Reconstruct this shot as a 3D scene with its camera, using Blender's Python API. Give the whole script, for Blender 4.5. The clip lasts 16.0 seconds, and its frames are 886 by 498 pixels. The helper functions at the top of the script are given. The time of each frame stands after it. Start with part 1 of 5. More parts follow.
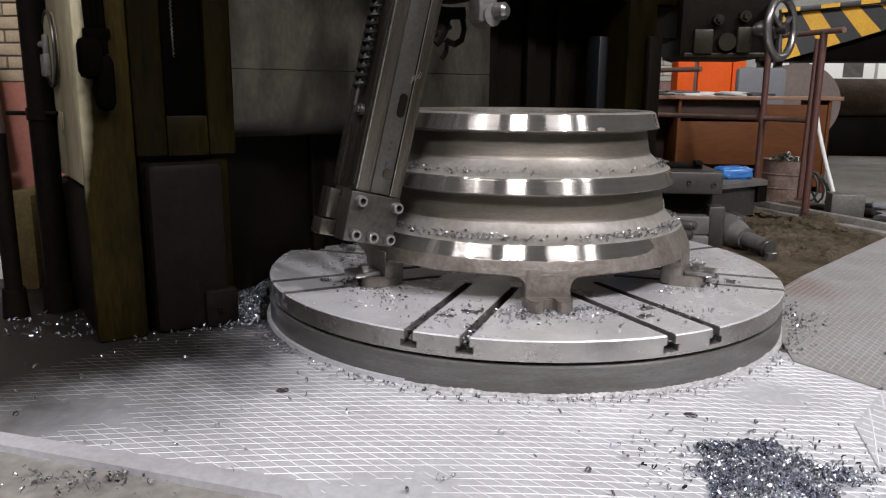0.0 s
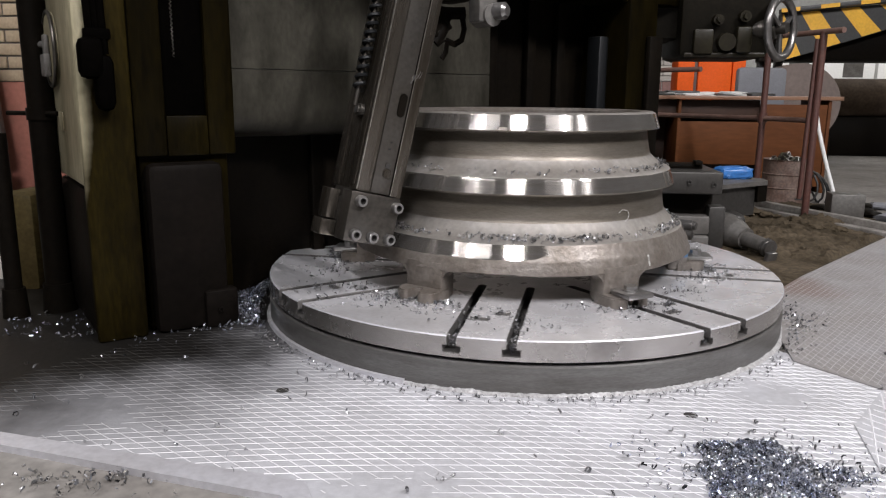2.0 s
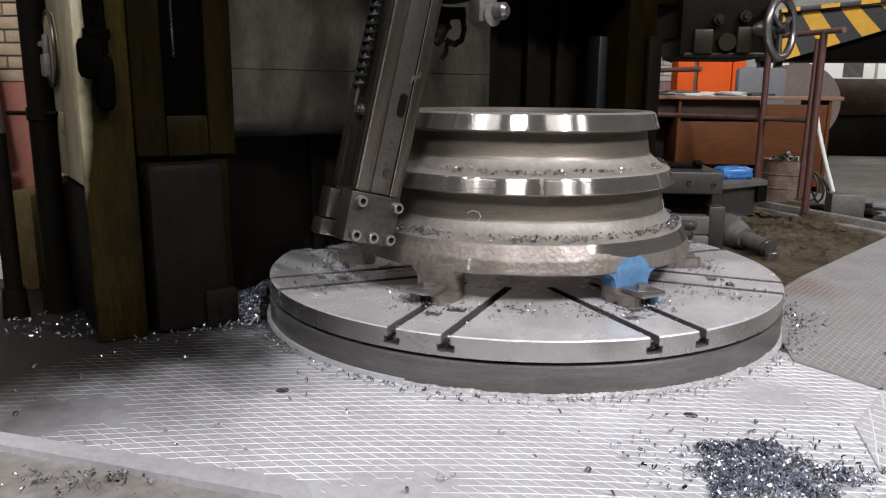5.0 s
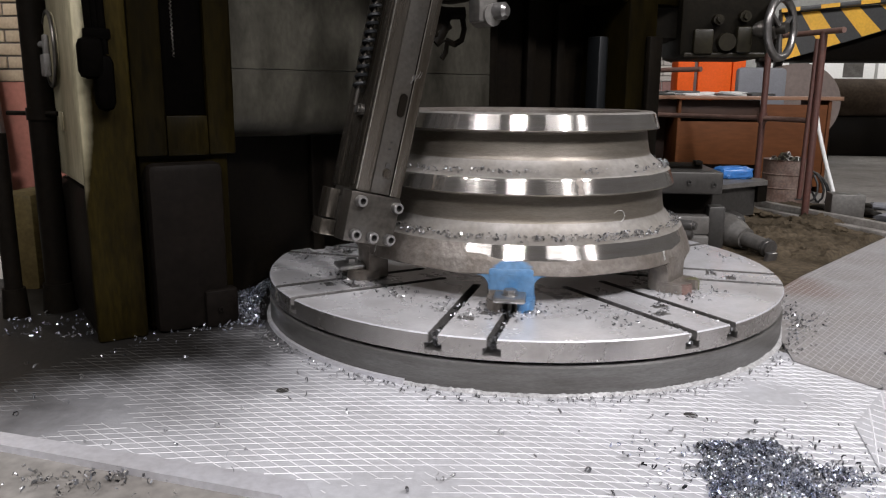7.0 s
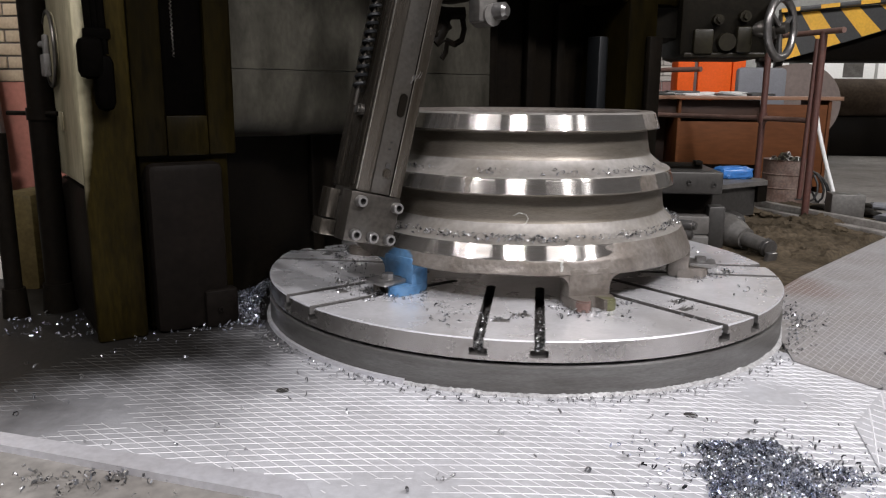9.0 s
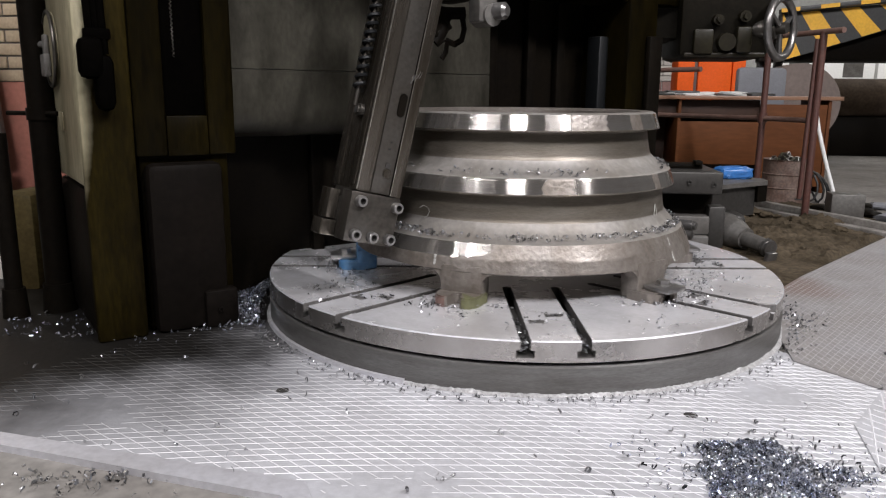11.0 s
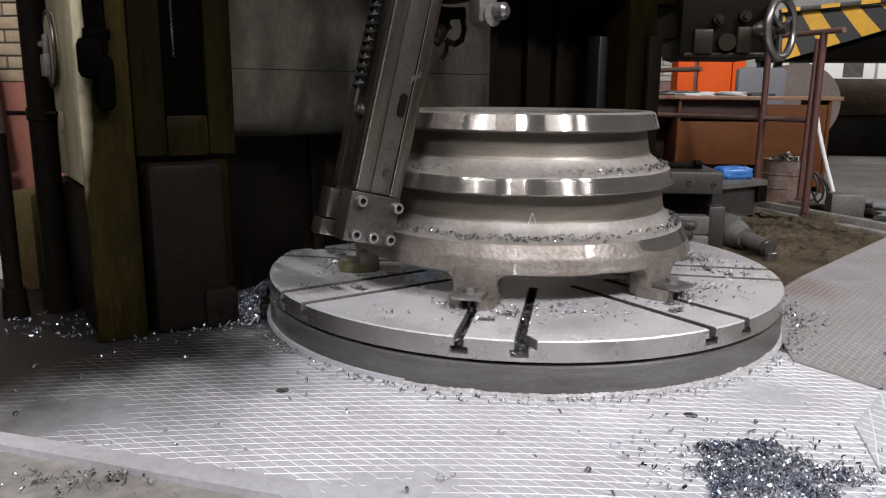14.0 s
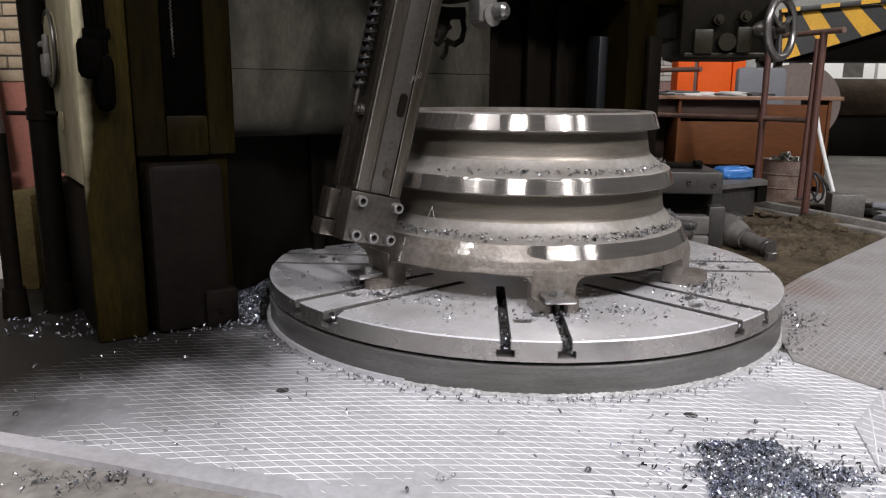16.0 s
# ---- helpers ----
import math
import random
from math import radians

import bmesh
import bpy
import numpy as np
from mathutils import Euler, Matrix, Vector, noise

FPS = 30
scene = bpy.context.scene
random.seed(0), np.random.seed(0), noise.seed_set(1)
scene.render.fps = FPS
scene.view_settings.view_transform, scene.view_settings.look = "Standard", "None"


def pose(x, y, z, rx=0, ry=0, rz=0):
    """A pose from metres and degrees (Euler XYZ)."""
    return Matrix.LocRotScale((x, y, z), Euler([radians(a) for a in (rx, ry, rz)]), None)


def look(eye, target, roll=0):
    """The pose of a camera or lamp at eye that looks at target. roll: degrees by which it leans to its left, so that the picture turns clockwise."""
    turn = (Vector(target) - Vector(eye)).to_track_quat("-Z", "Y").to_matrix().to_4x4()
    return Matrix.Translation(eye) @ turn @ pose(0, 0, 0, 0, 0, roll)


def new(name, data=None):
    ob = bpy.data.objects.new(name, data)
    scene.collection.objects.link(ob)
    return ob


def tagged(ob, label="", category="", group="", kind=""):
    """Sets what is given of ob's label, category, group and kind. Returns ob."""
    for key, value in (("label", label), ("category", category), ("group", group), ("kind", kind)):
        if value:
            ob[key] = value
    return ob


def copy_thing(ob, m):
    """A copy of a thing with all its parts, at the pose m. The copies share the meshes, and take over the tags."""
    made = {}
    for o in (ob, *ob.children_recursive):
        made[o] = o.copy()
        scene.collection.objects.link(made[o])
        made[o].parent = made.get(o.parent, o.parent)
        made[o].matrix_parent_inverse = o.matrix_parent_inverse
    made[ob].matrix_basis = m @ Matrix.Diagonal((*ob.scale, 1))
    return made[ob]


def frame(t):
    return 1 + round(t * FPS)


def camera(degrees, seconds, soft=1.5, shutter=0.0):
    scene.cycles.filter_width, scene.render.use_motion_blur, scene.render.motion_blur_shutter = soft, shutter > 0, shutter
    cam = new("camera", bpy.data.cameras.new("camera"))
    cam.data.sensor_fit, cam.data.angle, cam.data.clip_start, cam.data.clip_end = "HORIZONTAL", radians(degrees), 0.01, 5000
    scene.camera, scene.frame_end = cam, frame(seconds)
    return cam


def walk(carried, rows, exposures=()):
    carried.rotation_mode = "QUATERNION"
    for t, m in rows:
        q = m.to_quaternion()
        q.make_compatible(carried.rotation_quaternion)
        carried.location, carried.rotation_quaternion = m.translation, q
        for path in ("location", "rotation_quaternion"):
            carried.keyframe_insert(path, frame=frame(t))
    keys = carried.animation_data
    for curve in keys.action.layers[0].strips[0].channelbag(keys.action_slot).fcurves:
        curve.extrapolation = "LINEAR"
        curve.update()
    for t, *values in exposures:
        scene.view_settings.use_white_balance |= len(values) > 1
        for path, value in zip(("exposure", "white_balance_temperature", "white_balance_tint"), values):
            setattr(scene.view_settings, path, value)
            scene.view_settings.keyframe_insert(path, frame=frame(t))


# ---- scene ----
from mathutils.geometry import tessellate_polygon

cam = camera(61.35, 16.0, soft=1.2, shutter=0.5)
EYE = Vector((0.0, -2.7155, 0.7614))
WAY = Vector((-0.10126, 0.97343, -0.20539))
CAM_POSE = look(EYE, EYE + WAY, 0.49)
walk(cam, [(0.0, CAM_POSE), (16.0, CAM_POSE)], exposures=[(0.0, 0.0), (16.0, 0.0)])

TURN = 360.0 / 19.31          # degrees a second, clockwise seen from above
TOP = 0.147                   # height of the table's face over the floor plates
YAW = 40.0                    # the machine stands turned to the camera
MACH = pose(0, 0, 0, 0, 0, YAW)

# ---- world and light ----
world = bpy.data.worlds.new("world")
scene.world = world
world.use_nodes = True
world.node_tree.nodes["Background"].inputs[0].default_value = (0.55, 0.6, 0.7, 1)
world.node_tree.nodes["Background"].inputs[1].default_value = 0.05


def area(name, eye, target, sx, sy, watts, colour):
    data = bpy.data.lights.new(name, "AREA")
    data.shape, data.size, data.size_y, data.energy, data.color = "RECTANGLE", sx, sy, watts, colour
    ob = new(name, data)
    ob.matrix_world = look(eye, target)
    return ob


def high_bay(azimuth, width, height, watts, colour=(1.0, 0.97, 0.95), rise=43.0, far=5.6):
    a, e = radians(azimuth), radians(rise)
    eye = (math.sin(a) * far, -0.45 - math.cos(a) * far, 0.65 + far * math.tan(e))
    area("unseen_lamp", eye, (0, -0.45, 0.65), width, height, watts, colour)


COOL = (0.98, 0.95, 0.98)
high_bay(-53, 0.10, 0.9, 40, COOL)
high_bay(-40.5, 0.13, 0.9, 80, COOL)
for swing in (-9.5, -4.0, 1.5):
    high_bay(swing, 0.09, 0.9, 128, COOL)
high_bay(42, 0.11, 0.9, 375, COOL)
high_bay(61, 0.10, 0.9, 375, COOL)
# Unseen lamp pair added behind the camera to fill the metal's reflections.
for px in (-6.0, 6.0):
    area("unseen_lamp", (px, -9.0, 8.4), (px, -9.0, 0.0), 5.0, 1.2, 110, COOL)
# Unseen fill lamps added for background, cabinets, rear hall and left wall.
area("unseen_lamp", (7.0, 5.5, 5.4), (5.5, 6.5, 0), 2.5, 1.2, 135, (1.0, 0.96, 0.9))
area("unseen_lamp", (6.5, 9.6, 5.4), (6.5, 11.5, 0.8), 2.5, 1.2, 200, (1.0, 0.98, 0.95))
area("unseen_lamp", (5.0, 17.0, 8.6), (5.0, 21.5, 3.0), 5.0, 1.5, 700, (1.0, 0.98, 0.95))
area("unseen_lamp", (-5.5, 1.2, 5.4), (-5.0, 2.5, 0.5), 1.2, 1.2, 62, (1.0, 0.93, 0.8))


# ---- materials ----
def dress(nt, b, base, rough=0.5, metal=0.0, vary=0.3, scale=4.0, grain=60.0, bump=0.15, dirt=None, dirt_amount=0.5,
          island=0.0, piece=0.0, spec=0.5, stretch=(1, 1, 1), groove=0.0):
    """Fill one shader with stained, grained colour, uneven gloss and fine relief; groove draws gloss out across turning marks."""
    N, L = nt.nodes, nt.links
    co = N.new("ShaderNodeTexCoord")
    mp = N.new("ShaderNodeMapping")
    mp.inputs["Scale"].default_value = stretch
    L.new(co.outputs["Object"], mp.inputs[0])
    big = N.new("ShaderNodeTexNoise")
    big.inputs["Scale"].default_value, big.inputs["Detail"].default_value = scale, 6
    big.inputs["Roughness"].default_value = 0.65
    fine = N.new("ShaderNodeTexNoise")
    fine.inputs["Scale"].default_value, fine.inputs["Detail"].default_value = grain, 4
    L.new(mp.outputs[0], big.inputs["Vector"])
    L.new(mp.outputs[0], fine.inputs["Vector"])
    ramp = N.new("ShaderNodeMapRange")
    ramp.inputs["From Min"].default_value, ramp.inputs["From Max"].default_value = 0.3, 0.7
    L.new(big.outputs["Fac"], ramp.inputs["Value"])
    mix = N.new("ShaderNodeMix")
    mix.data_type = "RGBA"
    d = dirt if dirt else tuple(c * (1 - vary) for c in base)
    mix.inputs["A"].default_value = (*base, 1)
    mix.inputs["B"].default_value = (*d, 1)
    sc = N.new("ShaderNodeMath")
    sc.operation = "MULTIPLY"
    sc.inputs[1].default_value = dirt_amount if dirt else 1.0
    L.new(ramp.outputs[0], sc.inputs[0])
    L.new(sc.outputs[0], mix.inputs["Factor"])
    hsv = N.new("ShaderNodeHueSaturation")
    L.new(mix.outputs["Result"], hsv.inputs["Color"])
    val = N.new("ShaderNodeMapRange")
    val.inputs["To Min"].default_value, val.inputs["To Max"].default_value = 1 - vary * 0.6, 1 + vary * 0.6
    val.inputs["From Min"].default_value, val.inputs["From Max"].default_value = 0.3, 0.7
    L.new(fine.outputs["Fac"], val.inputs["Value"])
    last = val.outputs[0]
    if island or piece:
        rnd = N.new("ShaderNodeNewGeometry") if island else N.new("ShaderNodeObjectInfo")
        r2 = N.new("ShaderNodeMapRange")
        amt = island or piece
        r2.inputs["To Min"].default_value, r2.inputs["To Max"].default_value = 1 - amt, 1 + amt
        L.new(rnd.outputs["Random Per Island" if island else "Random"], r2.inputs["Value"])
        mul = N.new("ShaderNodeMath")
        mul.operation = "MULTIPLY"
        L.new(last, mul.inputs[0])
        L.new(r2.outputs[0], mul.inputs[1])
        last = mul.outputs[0]
    L.new(last, hsv.inputs["Value"])
    L.new(hsv.outputs[0], b.inputs["Base Color"])
    rr = N.new("ShaderNodeMapRange")
    rr.inputs["To Min"].default_value, rr.inputs["To Max"].default_value = max(0.02, rough * 0.75), min(1, rough * 1.25)
    L.new(big.outputs["Fac"], rr.inputs["Value"])
    L.new(rr.outputs[0], b.inputs["Roughness"])
    b.inputs["Metallic"].default_value = metal
    b.inputs["Specular IOR Level"].default_value = spec
    if bump:
        bp = N.new("ShaderNodeBump")
        bp.inputs["Strength"].default_value, bp.inputs["Distance"].default_value = bump, 0.004
        L.new(fine.outputs["Fac"], bp.inputs["Height"])
        L.new(bp.outputs[0], b.inputs["Normal"])
    if groove:
        t = N.new("ShaderNodeTangent")
        t.direction_type, t.axis = "RADIAL", "Z"
        L.new(t.outputs[0], b.inputs["Tangent"])
        b.inputs["Anisotropic"].default_value, b.inputs["Anisotropic Rotation"].default_value = groove, 0.25


def mat(name, *look_args, **look_kw):
    m = bpy.data.materials.new(name)
    m.use_nodes = True
    dress(m.node_tree, m.node_tree.nodes["Principled BSDF"], *look_args, **look_kw)
    return m


def coated(name, under, over, field, edge=0.05, wobble=0.5, fine=22.0):
    """Two surfaces on one thing: `over` lies where field, roughened by noise, is above one half.
    field is the name of a mesh attribute."""
    m = bpy.data.materials.new(name)
    m.use_nodes = True
    nt = m.node_tree
    N, L = nt.nodes, nt.links
    a, b = N["Principled BSDF"], N.new("ShaderNodeBsdfPrincipled")
    dress(nt, a, **under)
    dress(nt, b, **over)
    at = N.new("ShaderNodeAttribute")
    at.attribute_name = field
    co = N.new("ShaderNodeTexCoord")
    mp = N.new("ShaderNodeMapping")
    mp.inputs["Scale"].default_value = (1, 1, 2.2)
    n = N.new("ShaderNodeTexNoise")
    n.inputs["Scale"].default_value, n.inputs["Detail"].default_value = fine, 5
    L.new(co.outputs["Object"], mp.inputs[0])
    L.new(mp.outputs[0], n.inputs["Vector"])
    add = N.new("ShaderNodeMath")
    add.operation = "MULTIPLY_ADD"
    add.inputs[1].default_value = wobble
    L.new(n.outputs["Fac"], add.inputs[0])
    L.new(at.outputs["Fac"], add.inputs[2])
    r = N.new("ShaderNodeMapRange")
    r.inputs["From Min"].default_value, r.inputs["From Max"].default_value = 0.5 + wobble / 2 - edge, 0.5 + wobble / 2 + edge
    L.new(add.outputs[0], r.inputs["Value"])
    mx = N.new("ShaderNodeMixShader")
    L.new(r.outputs[0], mx.inputs[0])
    L.new(a.outputs[0], mx.inputs[1])
    L.new(b.outputs[0], mx.inputs[2])
    L.new(mx.outputs[0], N["Material Output"].inputs["Surface"])
    return m


STEEL_TABLE = mat("ground_steel", (0.86, 0.86, 0.885), 0.27, 0.56, 0.08, 3.5, 90, 0.03, (0.44, 0.425, 0.42), 0.8)
SLOT_GRIME = mat("oily_slot", (0.15, 0.143, 0.137), 0.42, 0.4, 0.4, 9, 80, 0.2)
STEEL_RIM = mat("turned_steel_rim", (0.42, 0.405, 0.39), 0.27, 0.9, 0.14, 5, 80, 0.05, (0.26, 0.24, 0.22), 0.7, groove=0.6)
STEEL_BASE = mat("grey_base_casting", (0.145, 0.143, 0.138), 0.36, 0.5, 0.25, 4, 60, 0.1, (0.075, 0.07, 0.064), 0.9, stretch=(1, 1, 7))
RAW_LOOK = dict(base=(0.215, 0.196, 0.178), rough=0.42, metal=0.45, vary=0.3, scale=7, grain=70, bump=0.45, dirt=(0.095, 0.077, 0.06), dirt_amount=0.95)
BRIGHT_LOOK = dict(base=(0.56, 0.54, 0.515), rough=0.125, metal=0.92, vary=0.1, scale=6, grain=40, bump=0.02, dirt=(0.44, 0.40, 0.35), dirt_amount=0.7, stretch=(1, 1, 14), groove=0.96)
BLUE_LOOK = dict(base=(0.035, 0.125, 0.27), rough=0.45, vary=0.3, scale=14, grain=60, bump=0.15, dirt=(0.09, 0.17, 0.27), dirt_amount=0.9)
CAST = mat("sand_cast_steel", **RAW_LOOK)
TURNED = coated("bright_turned_steel", BRIGHT_LOOK, RAW_LOOK, "rawness")
PAINTED_CAST = coated("cast_steel_brushed_blue", RAW_LOOK, BLUE_LOOK, "paint", 0.12, 0.5, 30.0)
# Neck darker, flare paler: the bands' shade is partly in these two colours.
NECK = mat("turned_neck_steel", (0.175, 0.158, 0.135), 0.4, 0.65, 0.18, 5, 60, 0.12, (0.105, 0.088, 0.066), 0.85, stretch=(1, 1, 7))
FLARE = mat("matt_turned_flare", (0.265, 0.253, 0.238), 0.55, 0.45, 0.2, 6, 60, 0.18, (0.15, 0.132, 0.11), 0.85)
DARK_STEEL = mat("oiled_dark_steel", (0.084, 0.079, 0.071), 0.36, 0.75, 0.3, 9, 80, 0.12, (0.055, 0.047, 0.038), 0.8)
WHEEL_STEEL = mat("hand_worn_steel", (0.22, 0.215, 0.21), 0.32, 0.8, 0.2, 9, 80, 0.05, (0.09, 0.08, 0.07), 0.7)
RAM_STEEL = mat("worn_ram_steel", (0.118, 0.106, 0.09), 0.27, 0.8, 0.35, 5, 90, 0.1, (0.038, 0.030, 0.021), 0.95, stretch=(5, 5, 0.35))
# Pale steel for highlights painted along the ram's edges.
EDGE_GLINT = mat("edge_highlight_steel", (0.42, 0.40, 0.37), 0.3, 0.9, 0.3, 20, 90, 0.05, (0.16, 0.14, 0.11), 0.9)
BOLT = mat("bolt_steel", (0.34, 0.332, 0.325), 0.32, 0.9, 0.2, 30, 120, 0.05)
# Oily black, set below real paint to take in the shade around it.
BLACK_OIL = mat("dimmed_oily_black_paint", (0.0036, 0.003, 0.0024), 0.5, 0.0, 0.5, 5, 50, 0.2, (0.0062, 0.0045, 0.0026), 0.6, spec=0.04)
# Oily olive, darker than its real tone so that shade sits in it.
COLUMN = mat("dimmed_oily_olive_paint", (0.0078, 0.0056, 0.0012), 0.42, 0.0, 0.6, 2.6, 50, 0.2, (0.0008, 0.0006, 0.0003), 1.0, spec=0.035, stretch=(2.2, 2.2, 0.45))
DEEP_BLACK = mat("deep_black", (0.0009, 0.0007, 0.0005), 0.7, 0.0, 0.5, 9, 60, 0.3, spec=0.01)
PEDESTAL = mat("olive_stained_paint", (0.075, 0.057, 0.023), 0.5, 0.0, 0.4, 5, 60, 0.2, (0.025, 0.017, 0.006), 0.95, spec=0.1)
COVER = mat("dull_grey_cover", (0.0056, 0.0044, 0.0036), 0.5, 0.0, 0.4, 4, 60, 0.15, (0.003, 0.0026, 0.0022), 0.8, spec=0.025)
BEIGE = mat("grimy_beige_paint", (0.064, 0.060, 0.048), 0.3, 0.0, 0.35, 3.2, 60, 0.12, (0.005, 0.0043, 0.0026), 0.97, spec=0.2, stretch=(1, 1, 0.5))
CREAM_LOOK = dict(base=(0.30, 0.272, 0.18), rough=0.45, vary=0.25, scale=3.2, grain=60, bump=0.15, dirt=(0.075, 0.06, 0.028), dirt_amount=0.95, stretch=(1.4, 1.4, 0.45))
OLIVE_LOOK = dict(base=(0.015, 0.0108, 0.0024), rough=0.42, vary=0.6, scale=2.6, grain=50, bump=0.2, dirt=(0.0012, 0.0009, 0.0004), dirt_amount=1.0, spec=0.035, stretch=(2.2, 2.2, 0.45))
CREAM_TO_OLIVE = coated("cream_to_olive_paint", CREAM_LOOK, OLIVE_LOOK, "olive_share", 0.4, 0.7, 5.0)
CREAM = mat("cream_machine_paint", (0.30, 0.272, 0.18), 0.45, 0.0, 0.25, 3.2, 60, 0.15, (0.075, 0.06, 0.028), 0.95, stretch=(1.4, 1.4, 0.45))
PLATE = mat("worn_checker_plate", (0.55, 0.555, 0.585), 0.48, 0.4, 0.15, 3, 45, 0.2, (0.40, 0.40, 0.415), 0.8)
RIDGE = mat("polished_ridge", (0.72, 0.72, 0.745), 0.55, 0.25, 0.2, 6, 60, 0.1, (0.55, 0.54, 0.55), 0.7)
PLATE_DULL = mat("dusty_checker_plate", (0.27, 0.263, 0.27), 0.5, 0.3, 0.25, 3, 45, 0.2, (0.22, 0.205, 0.19), 0.9)
RIDGE_DULL = mat("dusty_ridge", (0.37, 0.362, 0.37), 0.6, 0.2, 0.2, 6, 60, 0.1, (0.34, 0.33, 0.32), 0.8)
CONCRETE = mat("dusty_concrete", (0.21, 0.20, 0.185), 0.8, 0.0, 0.35, 2, 30, 0.5, (0.10, 0.09, 0.08), 0.9)
EDGE = mat("bright_flat_bar", (0.62, 0.62, 0.66), 0.4, 0.5, 0.15, 4, 60, 0.15, (0.42, 0.41, 0.42), 0.8)
DIRT = mat("oily_earth", (0.095, 0.074, 0.05), 0.95, 0.0, 0.6, 3.2, 45, 1.0, (0.017, 0.013, 0.007), 1.0, spec=0.1)
DUSTED = mat("dust_covered_steel", (0.27, 0.255, 0.235), 0.7, 0.1, 0.35, 6, 50, 0.3, (0.08, 0.07, 0.06), 0.9)
GRIT = mat("packed_dirt_bead", (0.30, 0.295, 0.29), 0.4, 0.4, 0.5, 40, 120, 0.8, (0.50, 0.50, 0.51), 0.8)
CHIP = mat("steel_shavings", (0.78, 0.79, 0.82), 0.2, 0.9, 0.3, 9, 60, 0.0, (0.10, 0.14, 0.27), 0.8, island=0.9)
CHIP_DULL = mat("dull_shavings", (0.34, 0.335, 0.33), 0.3, 0.9, 0.3, 9, 60, 0.0, (0.13, 0.14, 0.17), 0.8, island=0.9)
BED_STEEL = mat("oily_bed_steel", (0.055, 0.053, 0.05), 0.45, 0.5, 0.3, 6, 60, 0.15, (0.025, 0.022, 0.018), 0.7)
GUIDE = mat("dull_guide_steel", (0.006, 0.007, 0.008), 0.45, 0.3, 0.4, 12, 60, 0.1)
HEAD_LUG = mat("oily_green_grey_paint", (0.017, 0.0155, 0.009), 0.4, 0.0, 0.5, 9, 60, 0.2, (0.007, 0.005, 0.003), 0.9, spec=0.15)
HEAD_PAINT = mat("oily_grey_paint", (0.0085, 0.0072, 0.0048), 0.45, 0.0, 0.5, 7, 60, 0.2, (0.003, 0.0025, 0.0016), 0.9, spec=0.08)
# Paler than the posts: dust, plus light on the rails painted in.
RAIL_PIPE = mat("lit_dusty_brown_rail", (0.17, 0.105, 0.085), 0.5, 0.0, 0.3, 9, 60, 0.2, (0.09, 0.045, 0.035), 0.8)
BROWN_PIPE = mat("rust_brown_paint", (0.085, 0.035, 0.027), 0.5, 0.0, 0.3, 8, 60, 0.2)
WOOD = mat("brown_veneer", (0.125, 0.047, 0.017), 0.6, 0.0, 0.25, 3, 40, 0.05, (0.075, 0.027, 0.011), 0.8, spec=0.1, stretch=(0.25, 1, 1))
BROWN_DARK = mat("dark_brown_veneer", (0.05, 0.025, 0.016), 0.5, 0.0, 0.25, 3, 40, 0.05)
WOOD_TOP = mat("desk_top_veneer", (0.23, 0.125, 0.075), 0.4, 0.0, 0.2, 3, 40, 0.05, stretch=(0.3, 1, 1))
ORANGE = mat("orange_paint", (0.72, 0.10, 0.008), 0.6, 0.0, 0.15, 4, 50, 0.05, spec=0.15)
YELLOW = mat("yellow_paint", (0.78, 0.43, 0.03), 0.5, 0.0, 0.15, 3, 40, 0.1, (0.5, 0.27, 0.03), 0.5)
BLACK_PAINT = mat("black_stripe_paint", (0.035, 0.036, 0.035), 0.5, 0.0, 0.3, 3, 40, 0.1)
YELLOW_MARK = mat("yellow_marker_paint", (0.10, 0.10, 0.045), 0.6, 0.0, 0.3, 25, 80, 0.1)
RED_MARK = mat("red_marker_paint", (0.15, 0.09, 0.075), 0.6, 0.0, 0.3, 25, 80, 0.1)
CHALK = mat("white_chalk", (0.5, 0.5, 0.47), 0.9, 0.0, 0.3, 40, 90, 0.1)
BRICK = mat("cream_brick", (0.50, 0.40, 0.27), 0.8, 0.0, 0.2, 9, 60, 0.3, (0.36, 0.26, 0.17), 0.6, piece=0.25)
WHITE_BRICK = mat("pale_brick", (0.55, 0.52, 0.47), 0.8, 0.0, 0.2, 9, 60, 0.3, (0.38, 0.35, 0.31), 0.6, piece=0.2)
BOARD = mat("red_brown_board", (0.20, 0.10, 0.085), 0.6, 0.0, 0.3, 5, 60, 0.1, piece=0.3)
MORTAR = mat("grey_mortar", (0.17, 0.15, 0.13), 0.9, 0.0, 0.2, 9, 60, 0.3)
PINK = mat("salmon_wall_paint", (0.42, 0.17, 0.125), 0.6, 0.0, 0.15, 3, 40, 0.1)
WALL = mat("hall_wall", (0.40, 0.40, 0.39), 0.8, 0.0, 0.2, 0.7, 12, 0.1)
WHITE_BOX = mat("white_enamel", (0.78, 0.78, 0.76), 0.4, 0.0, 0.1, 3, 40, 0.05)
RUST = mat("rusty_drum", (0.085, 0.043, 0.03), 0.65, 0.1, 0.5, 7, 60, 0.4, (0.25, 0.20, 0.17), 0.7)
GREY_CLOTH = mat("grey_upholstery", (0.17, 0.175, 0.19), 0.7, 0.0, 0.2, 5, 80, 0.1)
BLUE_CLOTH = mat("blue_plastic_sheet", (0.03, 0.15, 0.42), 0.38, 0.0, 0.3, 9, 40, 0.3, (0.02, 0.09, 0.26), 0.8)
PAPER = mat("white_paper", (0.75, 0.74, 0.72), 0.7, 0.0, 0.1, 4, 40, 0.0)
